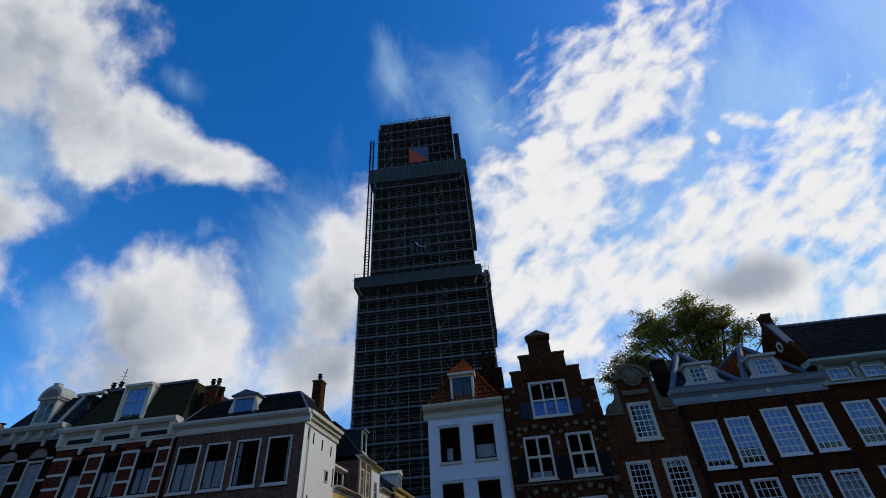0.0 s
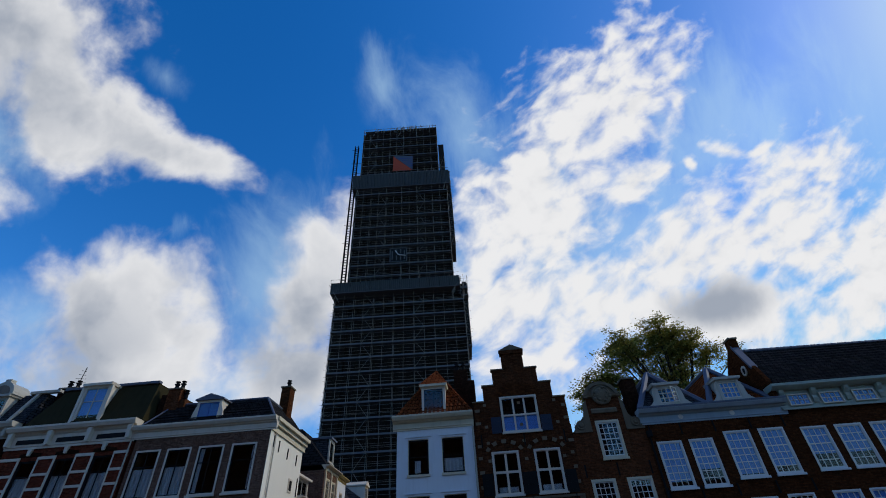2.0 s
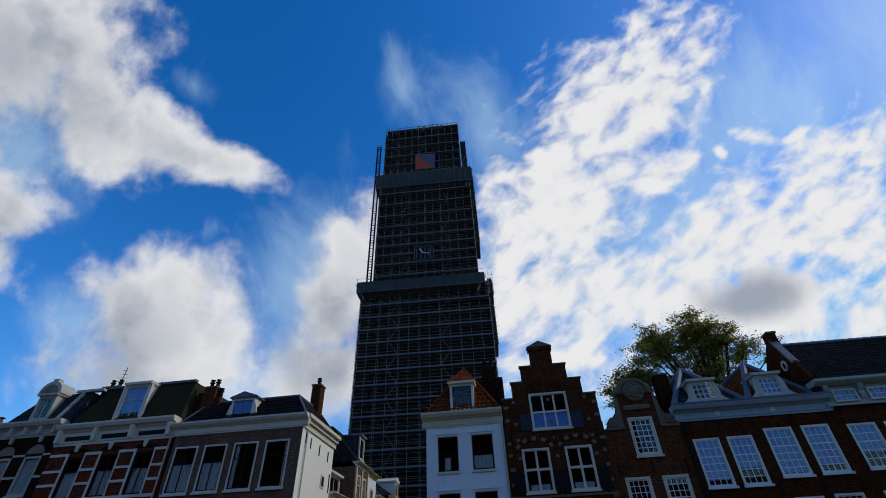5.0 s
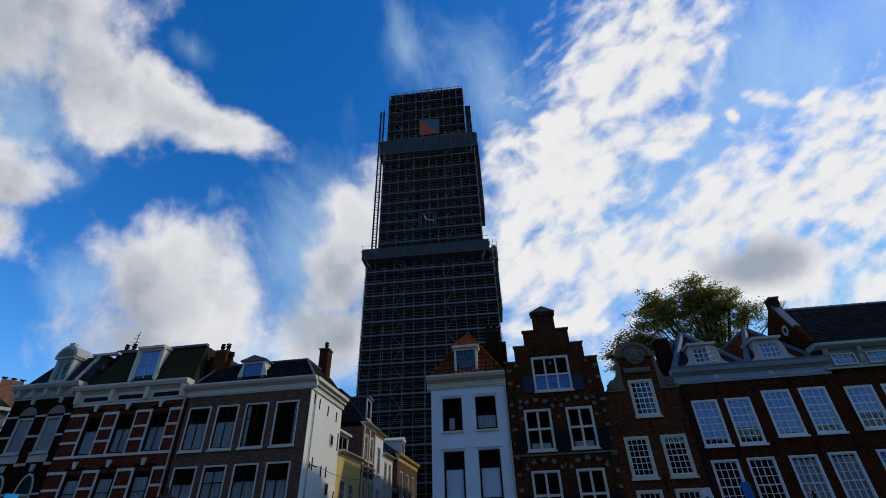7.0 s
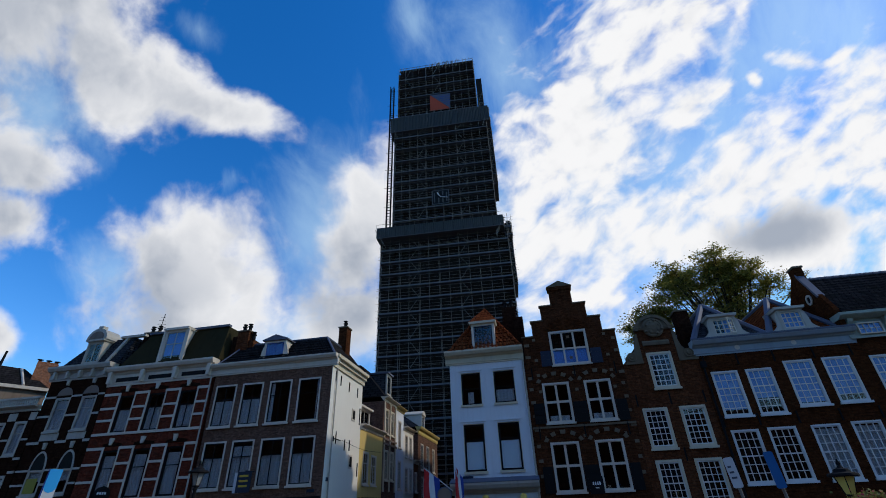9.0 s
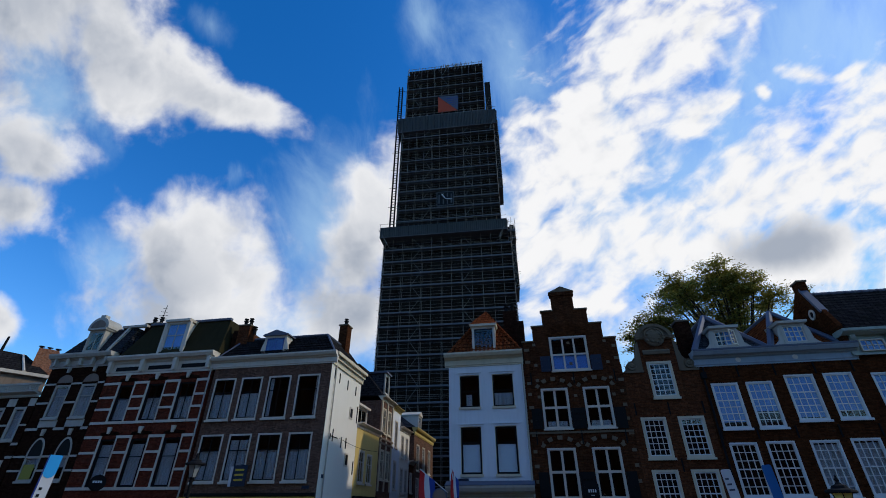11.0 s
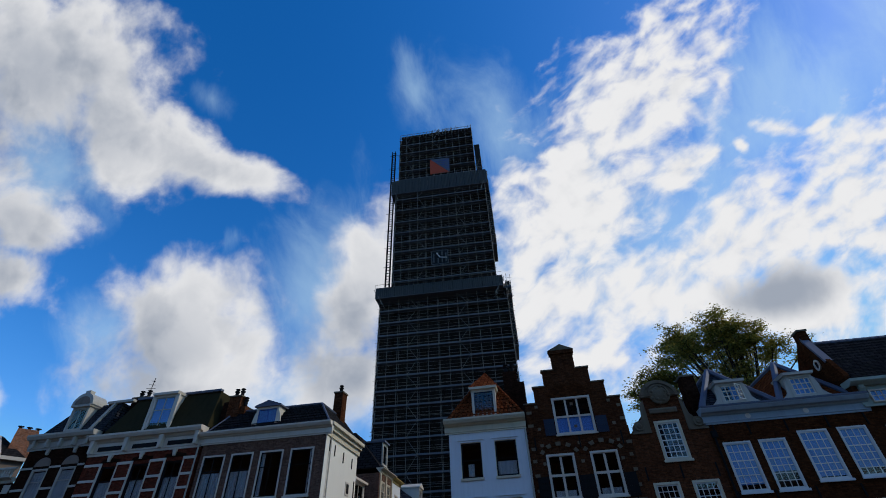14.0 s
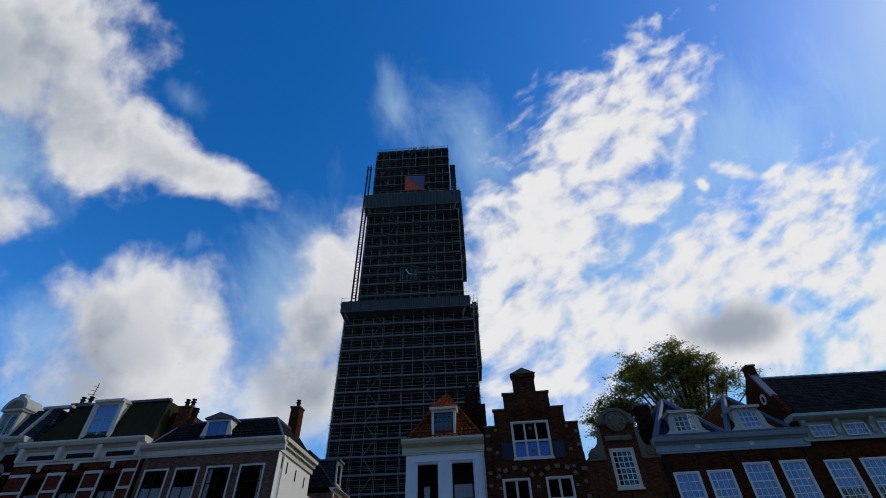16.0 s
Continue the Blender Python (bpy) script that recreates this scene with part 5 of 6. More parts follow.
tagged(link("street_shade_block", bm, OLD_BRICK), "unseen plain brick block that shades the side street", "wall", kind="structure")

# ---- houses down the side street ----


def street_house(a, b, top, mat, label, wins, cornice_mat, win_mat=None, corn=0.35, **kw):
    h = House(STREET, a, b, top, mat, [w[:4] for w in wins], label, depth=6.0, group="houses of the side street")
    for w in wins:
        h.window(*w[:4], (0.5,) if w[1] - w[0] > 0.95 else (), (0.66,), casing=0.1, mat=win_mat or WHITE_PAINT, bar_mat=kw.get("bar_mat"), sill=0.08)
    h.cornice(top, top + corn, a - 0.05, b + 0.05, cornice_mat, out=0.4)
    return h


yel = street_house(5.62, 10.9, 7.2, YELLOW_PLASTER, "yellow plastered low house with white gutter", [(6.4, 7.6, 3.75, 5.85), (8.2, 9.4, 3.75, 5.75)], WHITE_PAINT)
yel.window(6.1, 9.5, 7.75, 9.0, (0.33, 0.66), (), casing=0.12, deep=0.7, sill=0.05)
yel.box("dormer_lid", WHITE_PAINT, 5.9, 9.7, 0.45, 2.5, 9.0, 9.15)
yel.box("dormer_cheek", DARK_BRICK, 9.5, 9.6, 0.72, 2.4, 7.55, 9.0)
yel.solid("roof", DARK_TILE, [(5.65, 0.3, 7.55), (10.9, 0.3, 7.55), (10.9, 6, 7.55), (5.65, 6, 7.55)], [(5.65, 3.2, 10.6), (10.9, 3.2, 10.6), (10.9, 3.4, 10.6), (5.65, 3.4, 10.6)])
yel.box("shop_fascia", DARK_PAINT, 5.7, 10.8, -0.2, -0.004, 2.6, 3.0)
brn = street_house(10.9, 14.78, 10.1, GREY_BRICK, "narrow grey-brown brick house with ornate upper front", [(11.5, 12.5, 7.6, 9.6), (13.1, 14.1, 7.6, 9.6), (11.5, 12.5, 4.2, 6.4), (13.1, 14.1, 4.2, 6.4)], CREAM_PAINT, CREAM_PAINT)
for x in (11.1, 12.7, 14.35):
    brn.box("pilaster", CREAM_PAINT, x, x + 0.22, -0.08, -0.004, 3.4, 10.1)
for z in (7.1, 6.75):
    brn.box("band", BROWN_PAINT, 10.92, 14.76, -0.12, -0.083, z, z + 0.15)
brn.solid("roof", DARK_TILE, [(10.9, -0.1, 10.45), (14.78, -0.1, 10.45), (14.78, 6, 10.45), (10.9, 6, 10.45)], [(11.4, 2.4, 13.4), (14.4, 2.4, 13.4), (14.4, 3.4, 13.4), (11.4, 3.4, 13.4)])
brn.dormer(12.3, 13.7, 10.9, 12.7, 0.2, 2.0, DULL_WHITE, ZINC, cols=(), cap=0.14, cheek=SLATE)
w1 = street_house(14.78, 17.4, 10.0, WHITE_PLASTER, "narrow white plastered house with ochre cornice", [(15.5, 16.5, 6.9, 9.2), (15.5, 16.5, 3.6, 5.9)], OCHRE_PAINT)
w1.solid("roof", SLATE, [(14.78, 0, 10.35), (17.4, 0, 10.35), (17.4, 6, 10.35), (14.78, 6, 10.35)], [(15, 2.4, 11.8), (17.2, 2.4, 11.8), (17.2, 3.4, 11.8), (15, 3.4, 11.8)])
w2 = street_house(17.4, 21.3, 8.6, CREAM_PLASTER, "cream plastered house with tall windows", [(18.0, 19.0, 6.3, 8.3), (19.7, 20.7, 6.3, 8.3), (18.0, 19.0, 3.4, 5.5), (19.7, 20.7, 3.4, 5.5)], WHITE_PAINT)
w2.solid("roof", SLATE, [(17.4, -0.1, 8.95), (21.3, -0.1, 8.95), (21.3, 6, 8.95), (17.4, 6, 8.95)], [(17.8, 2.6, 11.6), (20.9, 2.6, 11.6), (20.9, 3.4, 11.6), (17.8, 3.4, 11.6)])
gap = street_house(21.3, 23.4, 6.0, OLD_BRICK, "small low brick house between taller ones", [(21.8, 22.8, 3.5, 5.3)], DULL_WHITE)
gap.window(21.7, 22.9, 6.6, 7.8, (0.5,), (), casing=0.12, deep=0.5, sill=0.05)
gap.solid("roof", SLATE, [(21.3, 0.6, 6.35), (23.4, 0.6, 6.35), (23.4, 6, 6.35), (21.3, 6, 6.35)], [(21.3, 3.0, 10.4), (23.4, 3.0, 10.4), (23.4, 3.4, 10.4), (21.3, 3.4, 10.4)], "blue-grey slate roof")
och = street_house(23.4, 34.0, 9.0, GREY_BRICK, "grey-brown brick house with broad ochre cornice", [(a, a + 1.4, z, z + 2.6) for z in (5.6, 2.4) for a in (24.6, 27.6, 30.8)], OCHRE_PAINT, corn=0.75)
och.solid("roof", SLATE, [(23.4, -0.1, 9.75), (34, -0.1, 9.75), (34, 6, 9.75), (23.4, 6, 9.75)], [(24.4, 2.6, 11.6), (33, 2.6, 11.6), (33, 3.4, 11.6), (24.4, 3.4, 11.6)])
och.dormer(26.2, 27.8, 9.9, 11.4, 0.2, 2.4, WHITE_PAINT, WHITE_PAINT, rise=0.4, cols=(0.5,))

# ---- the scaffolded church tower ----
K = 0.82                                           # spans and heights below are in units of this many metres
TOWER = pose(-4 * K, 78 * K, 0, 0, 0, -4)
tower = thing("church_tower", TOWER, "tall dark brick church tower wrapped in scaffolding", "tower")
TEYE = 78 * K


TEYE_X = 7.73


def up(z, y=0.0):
    return EYE_Z + (z - 2.5) * K * (1 + y / TEYE)


def over(s, y=0.0):
    return TEYE_X + (s * K - TEYE_X) * (1 + y / TEYE)


def core(name, a, b, y0, y1, z0, z1):
    """One storey of the tower: a block with corner buttresses and tall recessed fields."""
    x0, x1 = over(a, y0 + 0.5), over(b, y0 + 0.5)
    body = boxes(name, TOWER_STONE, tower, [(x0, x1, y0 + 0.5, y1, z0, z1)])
    w = (x1 - x0) * 0.11
    for p in (x0, x1 - w):
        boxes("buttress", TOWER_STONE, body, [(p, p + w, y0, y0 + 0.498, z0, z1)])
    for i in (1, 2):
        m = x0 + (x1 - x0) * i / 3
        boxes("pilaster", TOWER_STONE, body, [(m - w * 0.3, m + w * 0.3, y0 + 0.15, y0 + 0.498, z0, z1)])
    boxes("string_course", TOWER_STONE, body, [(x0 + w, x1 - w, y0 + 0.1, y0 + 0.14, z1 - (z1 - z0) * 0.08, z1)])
    return body


core("lower_storey", -14.0, 12.1, 1.9, 20, 0.0, up(53.4))
core("middle_storey", -11.75, 10.5, 2.3, 18, up(53.4) + 0.004, up(86.5))
core("lantern_storey", -11.1, 8.7, 2.9, 16, up(86.5) + 0.004, up(107))

scaffold = thing("scaffolding", TOWER, "galvanised tube scaffolding with grey decks and guard rails", "scaffolding")


def tube(name, p, q, r=0.05, mat=None, parent=None, n=5, label=""):
    """A straight tube; alike ones share a mesh of unit length."""
    mat = mat or STEEL
    parent = parent or scaffold
    p, q = Vector(p), Vector(q)
    key = ("tube", mat.name, round(r, 3), n)
    if key not in SHARED:
        bm = bmesh.new()
        bm_tube(bm, (0, 0, 0), (0, 0, 1), r, n)
        bmesh.ops.recalc_face_normals(bm, faces=bm.faces)
        SHARED[key] = bpy.data.meshes.new(name)
        bm.to_mesh(SHARED[key])
        bm.free()
        SHARED[key].materials.append(mat)
    ob = new(name, SHARED[key])
    ob.parent = parent
    d = q - p
    ob.matrix_basis = Matrix.Translation(p) @ d.to_track_quat("Z", "Y").to_matrix().to_4x4() @ Matrix.Diagonal((1, 1, d.length, 1))
    return tagged(ob, label)


rag = random.Random(21)


def lift_rows(a, b, y, levels, z_top, bays, brace_at, wide=1.1, z_bot=None, toe=0.2):
    """A face of scaffolding from a to b at depth y, with decks at the levels."""
    x0, x1 = over(a, y), over(b, y)
    step = (x1 - x0) / bays
    low = levels[0] - 2.0 if z_bot is None else z_bot
    for i in range(bays + 1):
        x = x0 + i * step
        tube("standard", (x, y, low), (x, y, z_top + rag.uniform(0.0, 0.5)), 0.035)
        if i % 2 == 0:
            tube("standard", (x, y + wide, low), (x, y + wide, z_top), 0.035)
    for k, z in enumerate(levels):
        nxt = levels[k + 1] if k + 1 < len(levels) else z_top
        h = nxt - z
        d = shared_box("deck", DECK, scaffold, x0, x1, y + 0.06, y + wide - 0.06, z - 0.03, z + 0.03)
        shared_box("toe_board", DECK, scaffold, x0, x1, y + 0.03, y + 0.056, z - 0.1, z - 0.1 + toe)
        for f in (0.24, 0.47, 0.74):
            e0, e1 = rag.uniform(0.05, 0.45), rag.uniform(0.05, 0.45)
            tube("guard_rail", (x0 - e0, y - 0.05, z + h * f), (x1 + e1, y - 0.05, z + h * f), 0.02)
        tube("inner_rail", (x0, y + wide + 0.05, z + h * 0.47), (x1, y + wide + 0.05, z + h * 0.47), 0.03)
        for e in (0, bays):
            tube("end_rail", (x0 + e * step, y, z + h * 0.47), (x0 + e * step, y + wide, z + h * 0.47), 0.03)
            tube("brace", (x0 + e * step + (0.06 if e == 0 else -0.06), y + (0 if k % 2 else wide), z), (x0 + e * step + (0.06 if e == 0 else -0.06), y + (wide if k % 2 else 0), nxt), 0.03)
        for bay in brace_at:
            m = bay if k % 2 == 0 else bay + 1
            n_ = bay + 1 if k % 2 == 0 else bay
            tube("brace", (x0 + m * step, y - 0.06, z), (x0 + n_ * step, y - 0.06, nxt), 0.035)
        for i in range(bays + 1):
            if i % 3 == k % 3:
                tube("ledger", (x0 + i * step, y - 0.1, z - 0.1), (x0 + i * step, y + wide + 0.4, z - 0.1), 0.03)


lows = [up(0.95 + 2.79 * k) for k in range(18)]
mids = [up(z, 0.4) for z in (55.4, 58.3, 60.8, 63.4, 66.1, 69.0, 72.3, 76.0, 79.6)]
tops = [up(z, 0.8) for z in (86.6, 89.9, 93.3, 96.8, 100.2)]
lift_rows(-14.25, 12.2, 0.0, lows, up(51), 13, (3, 8), z_bot=0.0, toe=0.26)
lift_rows(-11.85, 10.5, 0.4, mids, up(82.5), 12, (3, 8), z_bot=up(52))
lift_rows(-11.2, 8.75, 0.8, tops, up(104.2, 0.8), 11, (1, 5), z_bot=up(82.5))
# returns on the flanks, a little further back
lift_rows(12.2, 13.0, 2.2, [up(39.5 + 2.3 * k) for k in range(6)], up(54), 1, (0,), wide=6.0, z_bot=up(39))
lift_rows(10.5, 11.5, 3.2, [up(65.5 + 2.75 * k) for k in range(7)], up(86.5), 1, (0,), wide=6.0, z_bot=up(65))
lift_rows(9.1, 10.4, 4.0, [up(86.5 + 3.3 * k) for k in range(3)], up(97), 1, (0,), wide=6.0, z_bot=up(86))
for a, b, y, z0, z1 in ((12.1, 12.95, 2.3, 39.2, 52.5), (10.4, 11.4, 3.3, 65.2, 86), (9.0, 10.4, 4.1, 86, 96.5)):
    boxes("netting", SHADE_BLACK, scaffold, [(over(a, y), over(b, y), y + 0.1, y + 4.5, up(z0, y), up(z1, y))], "dark debris netting")
# added dark sheets block the sun at the scaffold's open right ends
for b, y, z0, z1 in ((12.25, 0.05, 0.0, 51), (10.55, 0.45, 53, 82.5), (8.8, 0.85, 86, 104.5)):
    boxes("sun_screen", SHADE_BLACK, scaffold, [(over(b, y), over(b, y) + 0.03, y + 0.05, y + 2.4, max(0.0, up(z0)), up(z1))], "added dark sheet that keeps sun off the inner tubes")
# lanes of deck ends showing on the lower left edge
for z in lows[6::4]:
    tube("tie", (-14.25 * K - 0.5, 0.5, z), (-14.25 * K, 0.5, z), 0.03)
# sheet fences round the platforms
for a, b, z0, z1, y, flare in ((-13.0, 11.2, 82.0, 86.3, 0.2, 0.35), (-14.9, 11.6, 51.0, 53.3, -0.9, 0.2)):
    n = 13
    for i in range(n):
        x0, x1 = (a + (b - a) * i / n) * K, (a + (b - a) * (i + 1) / n) * K
        bm = bmesh.new()
        m = 10
        lo, hi = [], []
        for j in range(m + 1):
            x = x0 + 0.02 + (x1 - x0 - 0.04) * j / m
            yy = y + (0.04 if j % 2 else 0.0)
            lo.append(bm.verts.new((x, yy, up(z0))))
            hi.append(bm.verts.new((x, yy - flare, up(z1))))
        for j in range(m):
            bm.faces.new((lo[j], lo[j + 1], hi[j + 1], hi[j]))
        bmesh.ops.solidify(bm, geom=bm.faces[:], thickness=0.02)
        part("fence_panel", bm, SHEETING, scaffold)
        tube("fence_post", (x0, y - flare - 0.02, up(z1) - 0.1), (x0, y - flare - 0.02, up(z1) + 0.7), 0.03)
    boxes("platform", DECK, scaffold, [(a * K, b * K, y - 0.1, y + 2.2, up(z0) - 0.12, up(z0) - 0.03)], "grey scaffold platform")
    tube("guard_rail", (a * K, y - flare, up(z1) + 0.65), (b * K, y - flare, up(z1) + 0.65), 0.03)
    for e, sg_ in ((a, -1), (b, 1)):
        for k in range(3):
            tube("outrigger", (e * K - sg_ * 1.4, y + 0.5 * k, up(z0) - 1.4), (e * K + sg_ * 0.3, y + 0.5 * k, up(z1) - 0.2), 0.05)
    for e in (a * K - 0.05, b * K):
        boxes("end_panel", SHEETING, scaffold, [(e, e + 0.05, y, y + 6, up(z0), up(z1))])
lift_rows(11.7, 13.2, 0.6, [up(49.8), up(51.8)], up(54.4), 2, (), wide=2.5, z_bot=up(49))
boxes("platform", SHEETING, scaffold, [(11.7 * K, 13.1 * K, 0.4, 4, up(51.2), up(51.4))])
# roof rail and stored gear on top
for i in range(23):
    x = (-11.1 + 19.8 * i / 22) * K
    tube("roof_post", (x, 0.8, up(104.2)), (x, 0.8, up(106.0 + 0.5 * rag.random())), 0.045)
for z in (105.1, 105.9):
    tube("guard_rail", (-11.1 * K, 0.8, up(z)), (8.7 * K, 0.8, up(z)), 0.04)
boxes("roof_deck", DECK, scaffold, [(-11.1 * K, 8.7 * K, 0.8, 9, up(105.0), up(105.15))])
rnd = random.Random(3)
for k in range(26):
    x = rnd.uniform(-3.0, 4.5) * K
    tube("stacked_tube", (x, 1.2, up(104.6)), (x + rnd.uniform(-0.5, 0.5), 1.2, up(106.2 + rnd.random() * 1.1)), 0.06)
bm = bmesh.new()
bm_turned(bm, [(0.2, 0), (0.35, 0.15), (0.35, 0.5), (0.15, 0.62)], 10, (1.3 * K, 2.0, up(106.6)))
part("floodlight", bm, SIGN_WHITE, scaffold)

# hoist mast on the flank
mast = thing("hoist_mast", TOWER, "slim steel lattice hoist mast beside the tower", "mast")
mx, mz0, mz1 = -13.2 * K, up(52.5), up(99.5)
for dx_ in (-0.36, 0.36):
    for dy in (0.9, 1.4):
        tube("rail", (mx + dx_, dy, mz0), (mx + dx_, dy, mz1), 0.09, IRON, mast)
n = int((mz1 - mz0) / 0.62)
for k in range(n):
    z = mz0 + (mz1 - mz0) * k / n
    tube("rung", (mx - 0.36, 0.9, z), (mx + 0.36, 0.9, z), 0.07, IRON, mast)
    if k % 2:
        tube("lacing", (mx - 0.36, 0.9, z), (mx - 0.36, 1.4, z + 0.6), 0.03, IRON, mast)
for k in range(9):
    z = mz0 + 2 + k * 4.4
    tube("tie", (mx - 0.9, 1.0, z), (mx + 1.6, 1.1, z + 0.1), 0.035, IRON, mast)

# banner and clock on the scaffold face
ban = thing("banner", TOWER, "orange-red and blue-grey divided banner on the scaffolding", "banner")
bm = bmesh.new()
yb = 0.6
bm_prism(bm, [(-3.05 * K, up(88)), (2.05 * K, up(88)), (-3.05 * K, up(93.8))], yb, yb + 0.03)
part("red_half", bm, BANNER_RED, ban)
bm = bmesh.new()
bm_prism(bm, [(2.05 * K, up(88.05)), (2.15 * K, up(93.5)), (-3.0 * K, up(93.8))], yb, yb + 0.03)
part("grey_half", bm, BANNER_GREY, ban)
for k in range(5):
    z = 89.6 + 0.75 * k
    xl = 2.05 - (z - 88.05) / 5.75 * 5.05
    boxes("stripe", FLAG_BLUE, ban, [((xl + 0.5) * K, 2.0 * K, yb - 0.012, yb - 0.004, up(z), up(z + 0.14))])
clock = thing("tower_clock", TOWER, "square skeleton clock frame with pale pointers on the tower", "clock")
a, b, c, d, y = -3.15 * K, 0.62 * K, up(58.9), up(62.7), 0.24
boxes("frame", SHEETING, clock, [(a, a + 0.14, y, y + 0.1, c, d), (b - 0.14, b, y, y + 0.1, c, d), (a + 0.14, b - 0.14, y, y + 0.1, c, c + 0.14), (a + 0.14, b - 0.14, y, y + 0.1, d - 0.14, d)])
boxes("dial", DARK_PAINT, clock, [(a + 0.14, b - 0.14, y + 0.06, y + 0.09, c + 0.14, d - 0.14)], "black clock dial")
for x, z0, z1 in ((-2.6, 59.5, 61.9), (0.1, 59.5, 61.9), (-1.65, 59.3, 60.6), (-1.65, 61.2, 62.3), (-0.75, 59.3, 60.6), (-0.75, 61.2, 62.3)):
    boxes("numeral_bar", SHEETING, clock, [(x * K - 0.1, x * K + 0.1, y - 0.02, y + 0.055, up(z0), up(z1))])
tube("pointer", (-1.95 * K, y - 0.08, up(61.9)), (-1.2 * K, y - 0.08, up(60.7)), 0.09, SIGN_WHITE, clock)
tube("pointer", (-1.2 * K, y - 0.1, up(60.7)), (0.35 * K, y - 0.1, up(60.4)), 0.07, SIGN_WHITE, clock)

# ---- the tree behind the houses ----
tree = thing("tree", FACADE @ Matrix.Translation((21.1, 15.0, 0)), "broad green-yellow deciduous tree behind the rooftops", "tree")
rnd = random.Random(11)
bm = bmesh.new()
bm_tube(bm, (0, 0, 0), (-0.5, 0, 12.5), 0.5, 10, 0.34)
part("trunk", bm, BARK, tree)
DOME = ((-10.4, 16.3), (-9.6, 17.9), (-8.4, 18.4), (-6.6, 18.4), (-5.9, 20.9), (-4.6, 22.3), (-2.6, 22.8), (-0.8, 22.6), (0.2, 21.6), (1.2, 21.8), (2.3, 21.2), (3.4, 19.9), (4.3, 18.4), (4.6, 17.0))


def crown_top(x):
    """Height of the crown's outline along the row."""
    for (a, p), (b, q) in zip(DOME, DOME[1:]):
        if a <= x <= b:
            return p + (q - p) * (x - a) / (b - a)
    return 15.0


sprays = []
for k in range(96):
    x = rnd.uniform(-9.4, 4.4)
    top = crown_top(x)
    low = 12.4 if x > -6.2 else 13.6
    z = top - 1.25 - (top - low) * (rnd.random() ** 1.25 if k % 3 else 0.02 * rnd.random())
    sprays.append(Vector((x, rnd.uniform(-3.2, 3.2), z)))
verts, faces = [], []
for k, p2 in enumerate(sprays):
    p0 = Vector((-0.5, 0, rnd.uniform(10.0, 12.5)))
    p1 = p0.lerp(p2, 0.55) + Vector((0, 0, rnd.uniform(-0.6, 0.7)))
    bm = bmesh.new()
    bm_tube(bm, p0, p1, 0.13, 7, 0.07)
    bm_tube(bm, p1, p2, 0.07, 6, 0.025)
    for j in range(9):
        base = p1.lerp(p2, rnd.uniform(0.55, 1.0))
        swing = rnd.uniform(0, 2 * math.pi)
        tip = base + Vector((1.25 * math.cos(swing), 1.25 * math.sin(swing), rnd.uniform(-0.15, 0.55))) * rnd.uniform(0.6, 1.25)
        bm_tube(bm, base, tip, 0.03, 4, 0.01)
        for i_ in range(rnd.randint(60, 150)):
            c = base.lerp(tip, rnd.uniform(0.2, 1.1)) + Vector((rnd.gauss(0, 0.26), rnd.gauss(0, 0.26), rnd.gauss(0, 0.13)))
            s = rnd.uniform(0.035, 0.085)
            u = Vector((rnd.gauss(0, 1), rnd.gauss(0, 1), rnd.gauss(0, 0.5))).normalized()
            v = u.cross(Vector((rnd.gauss(0, 0.6), rnd.gauss(0, 0.6), 1))).normalized()
            i = len(verts)
            verts += [c - u * s * 1.6, c + v * s * 0.8, c + u * s * 1.6, c - v * s * 0.8]
            faces.append((i, i + 1, i + 2, i + 3))
    part("limb", bm, BARK, tree)
me = bpy.data.meshes.new("crown")
me.from_pydata([tuple(p) for p in verts], [], faces)
me.materials.append(LEAF)
crown = new("crown", me)
crown.parent = tree
tagged(crown, "airy crown of small green and yellowish leaves", kind="stuff")

# ---- street furniture before the fronts ----


def bearing(az_, dist):
    return dist * math.sin(radians(az_)), dist * math.cos(radians(az_))


def lantern(az_, dist, top, glass, label, scale=1.0):
    """A street lamp: a post and a six-sided tapered lantern under a black hood."""
    x, y = bearing(az_, dist)
    t = thing("street_lamp", pose(x, y, 0), label, "street lamp", "street lamps")
    z = top
    bm = bmesh.new()
    bm_turned(bm, [(0.16, 0), (0.16, 0.5), (0.08, 0.7), (0.06, z - 1.0), (0.09, z - 0.95), (0.05, z - 0.85)], 10)
    part("post", bm, IRON, t)
    bm = bmesh.new()
    bm_turned(bm, [(0.12, z - 0.86), (0.25, z - 0.4), (0.25, z - 0.38)], 6)
    part("lantern_glass", bm, glass, t)
    bm = bmesh.new()
    for k in range(6):
        c_, s_ = math.cos(k * math.pi / 3), math.sin(k * math.pi / 3)
        bm_tube(bm, (0.125 * c_, 0.125 * s_, z - 0.86), (0.255 * c_, 0.255 * s_, z - 0.38), 0.012, 4)
    part("lantern_frame", bm, IRON, t)
    bm = bmesh.new()
    bm_turned(bm, [(0.36, z - 0.39), (0.38, z - 0.36), (0.36, z - 0.31), (0.21, z - 0.27), (0.18, z - 0.2), (0.09, z - 0.17), (0.04, z - 0.1), (0.055, z - 0.06), (0.015, z + 0.06)], 12)
    part("hood", bm, IRON, t)
    bm = bmesh.new()
    bm_turned(bm, [(0.13, z - 0.86), (0.13, z - 0.82), (0.06, z - 0.8)], 8)
    part("collar", bm, IRON, t)
    return t


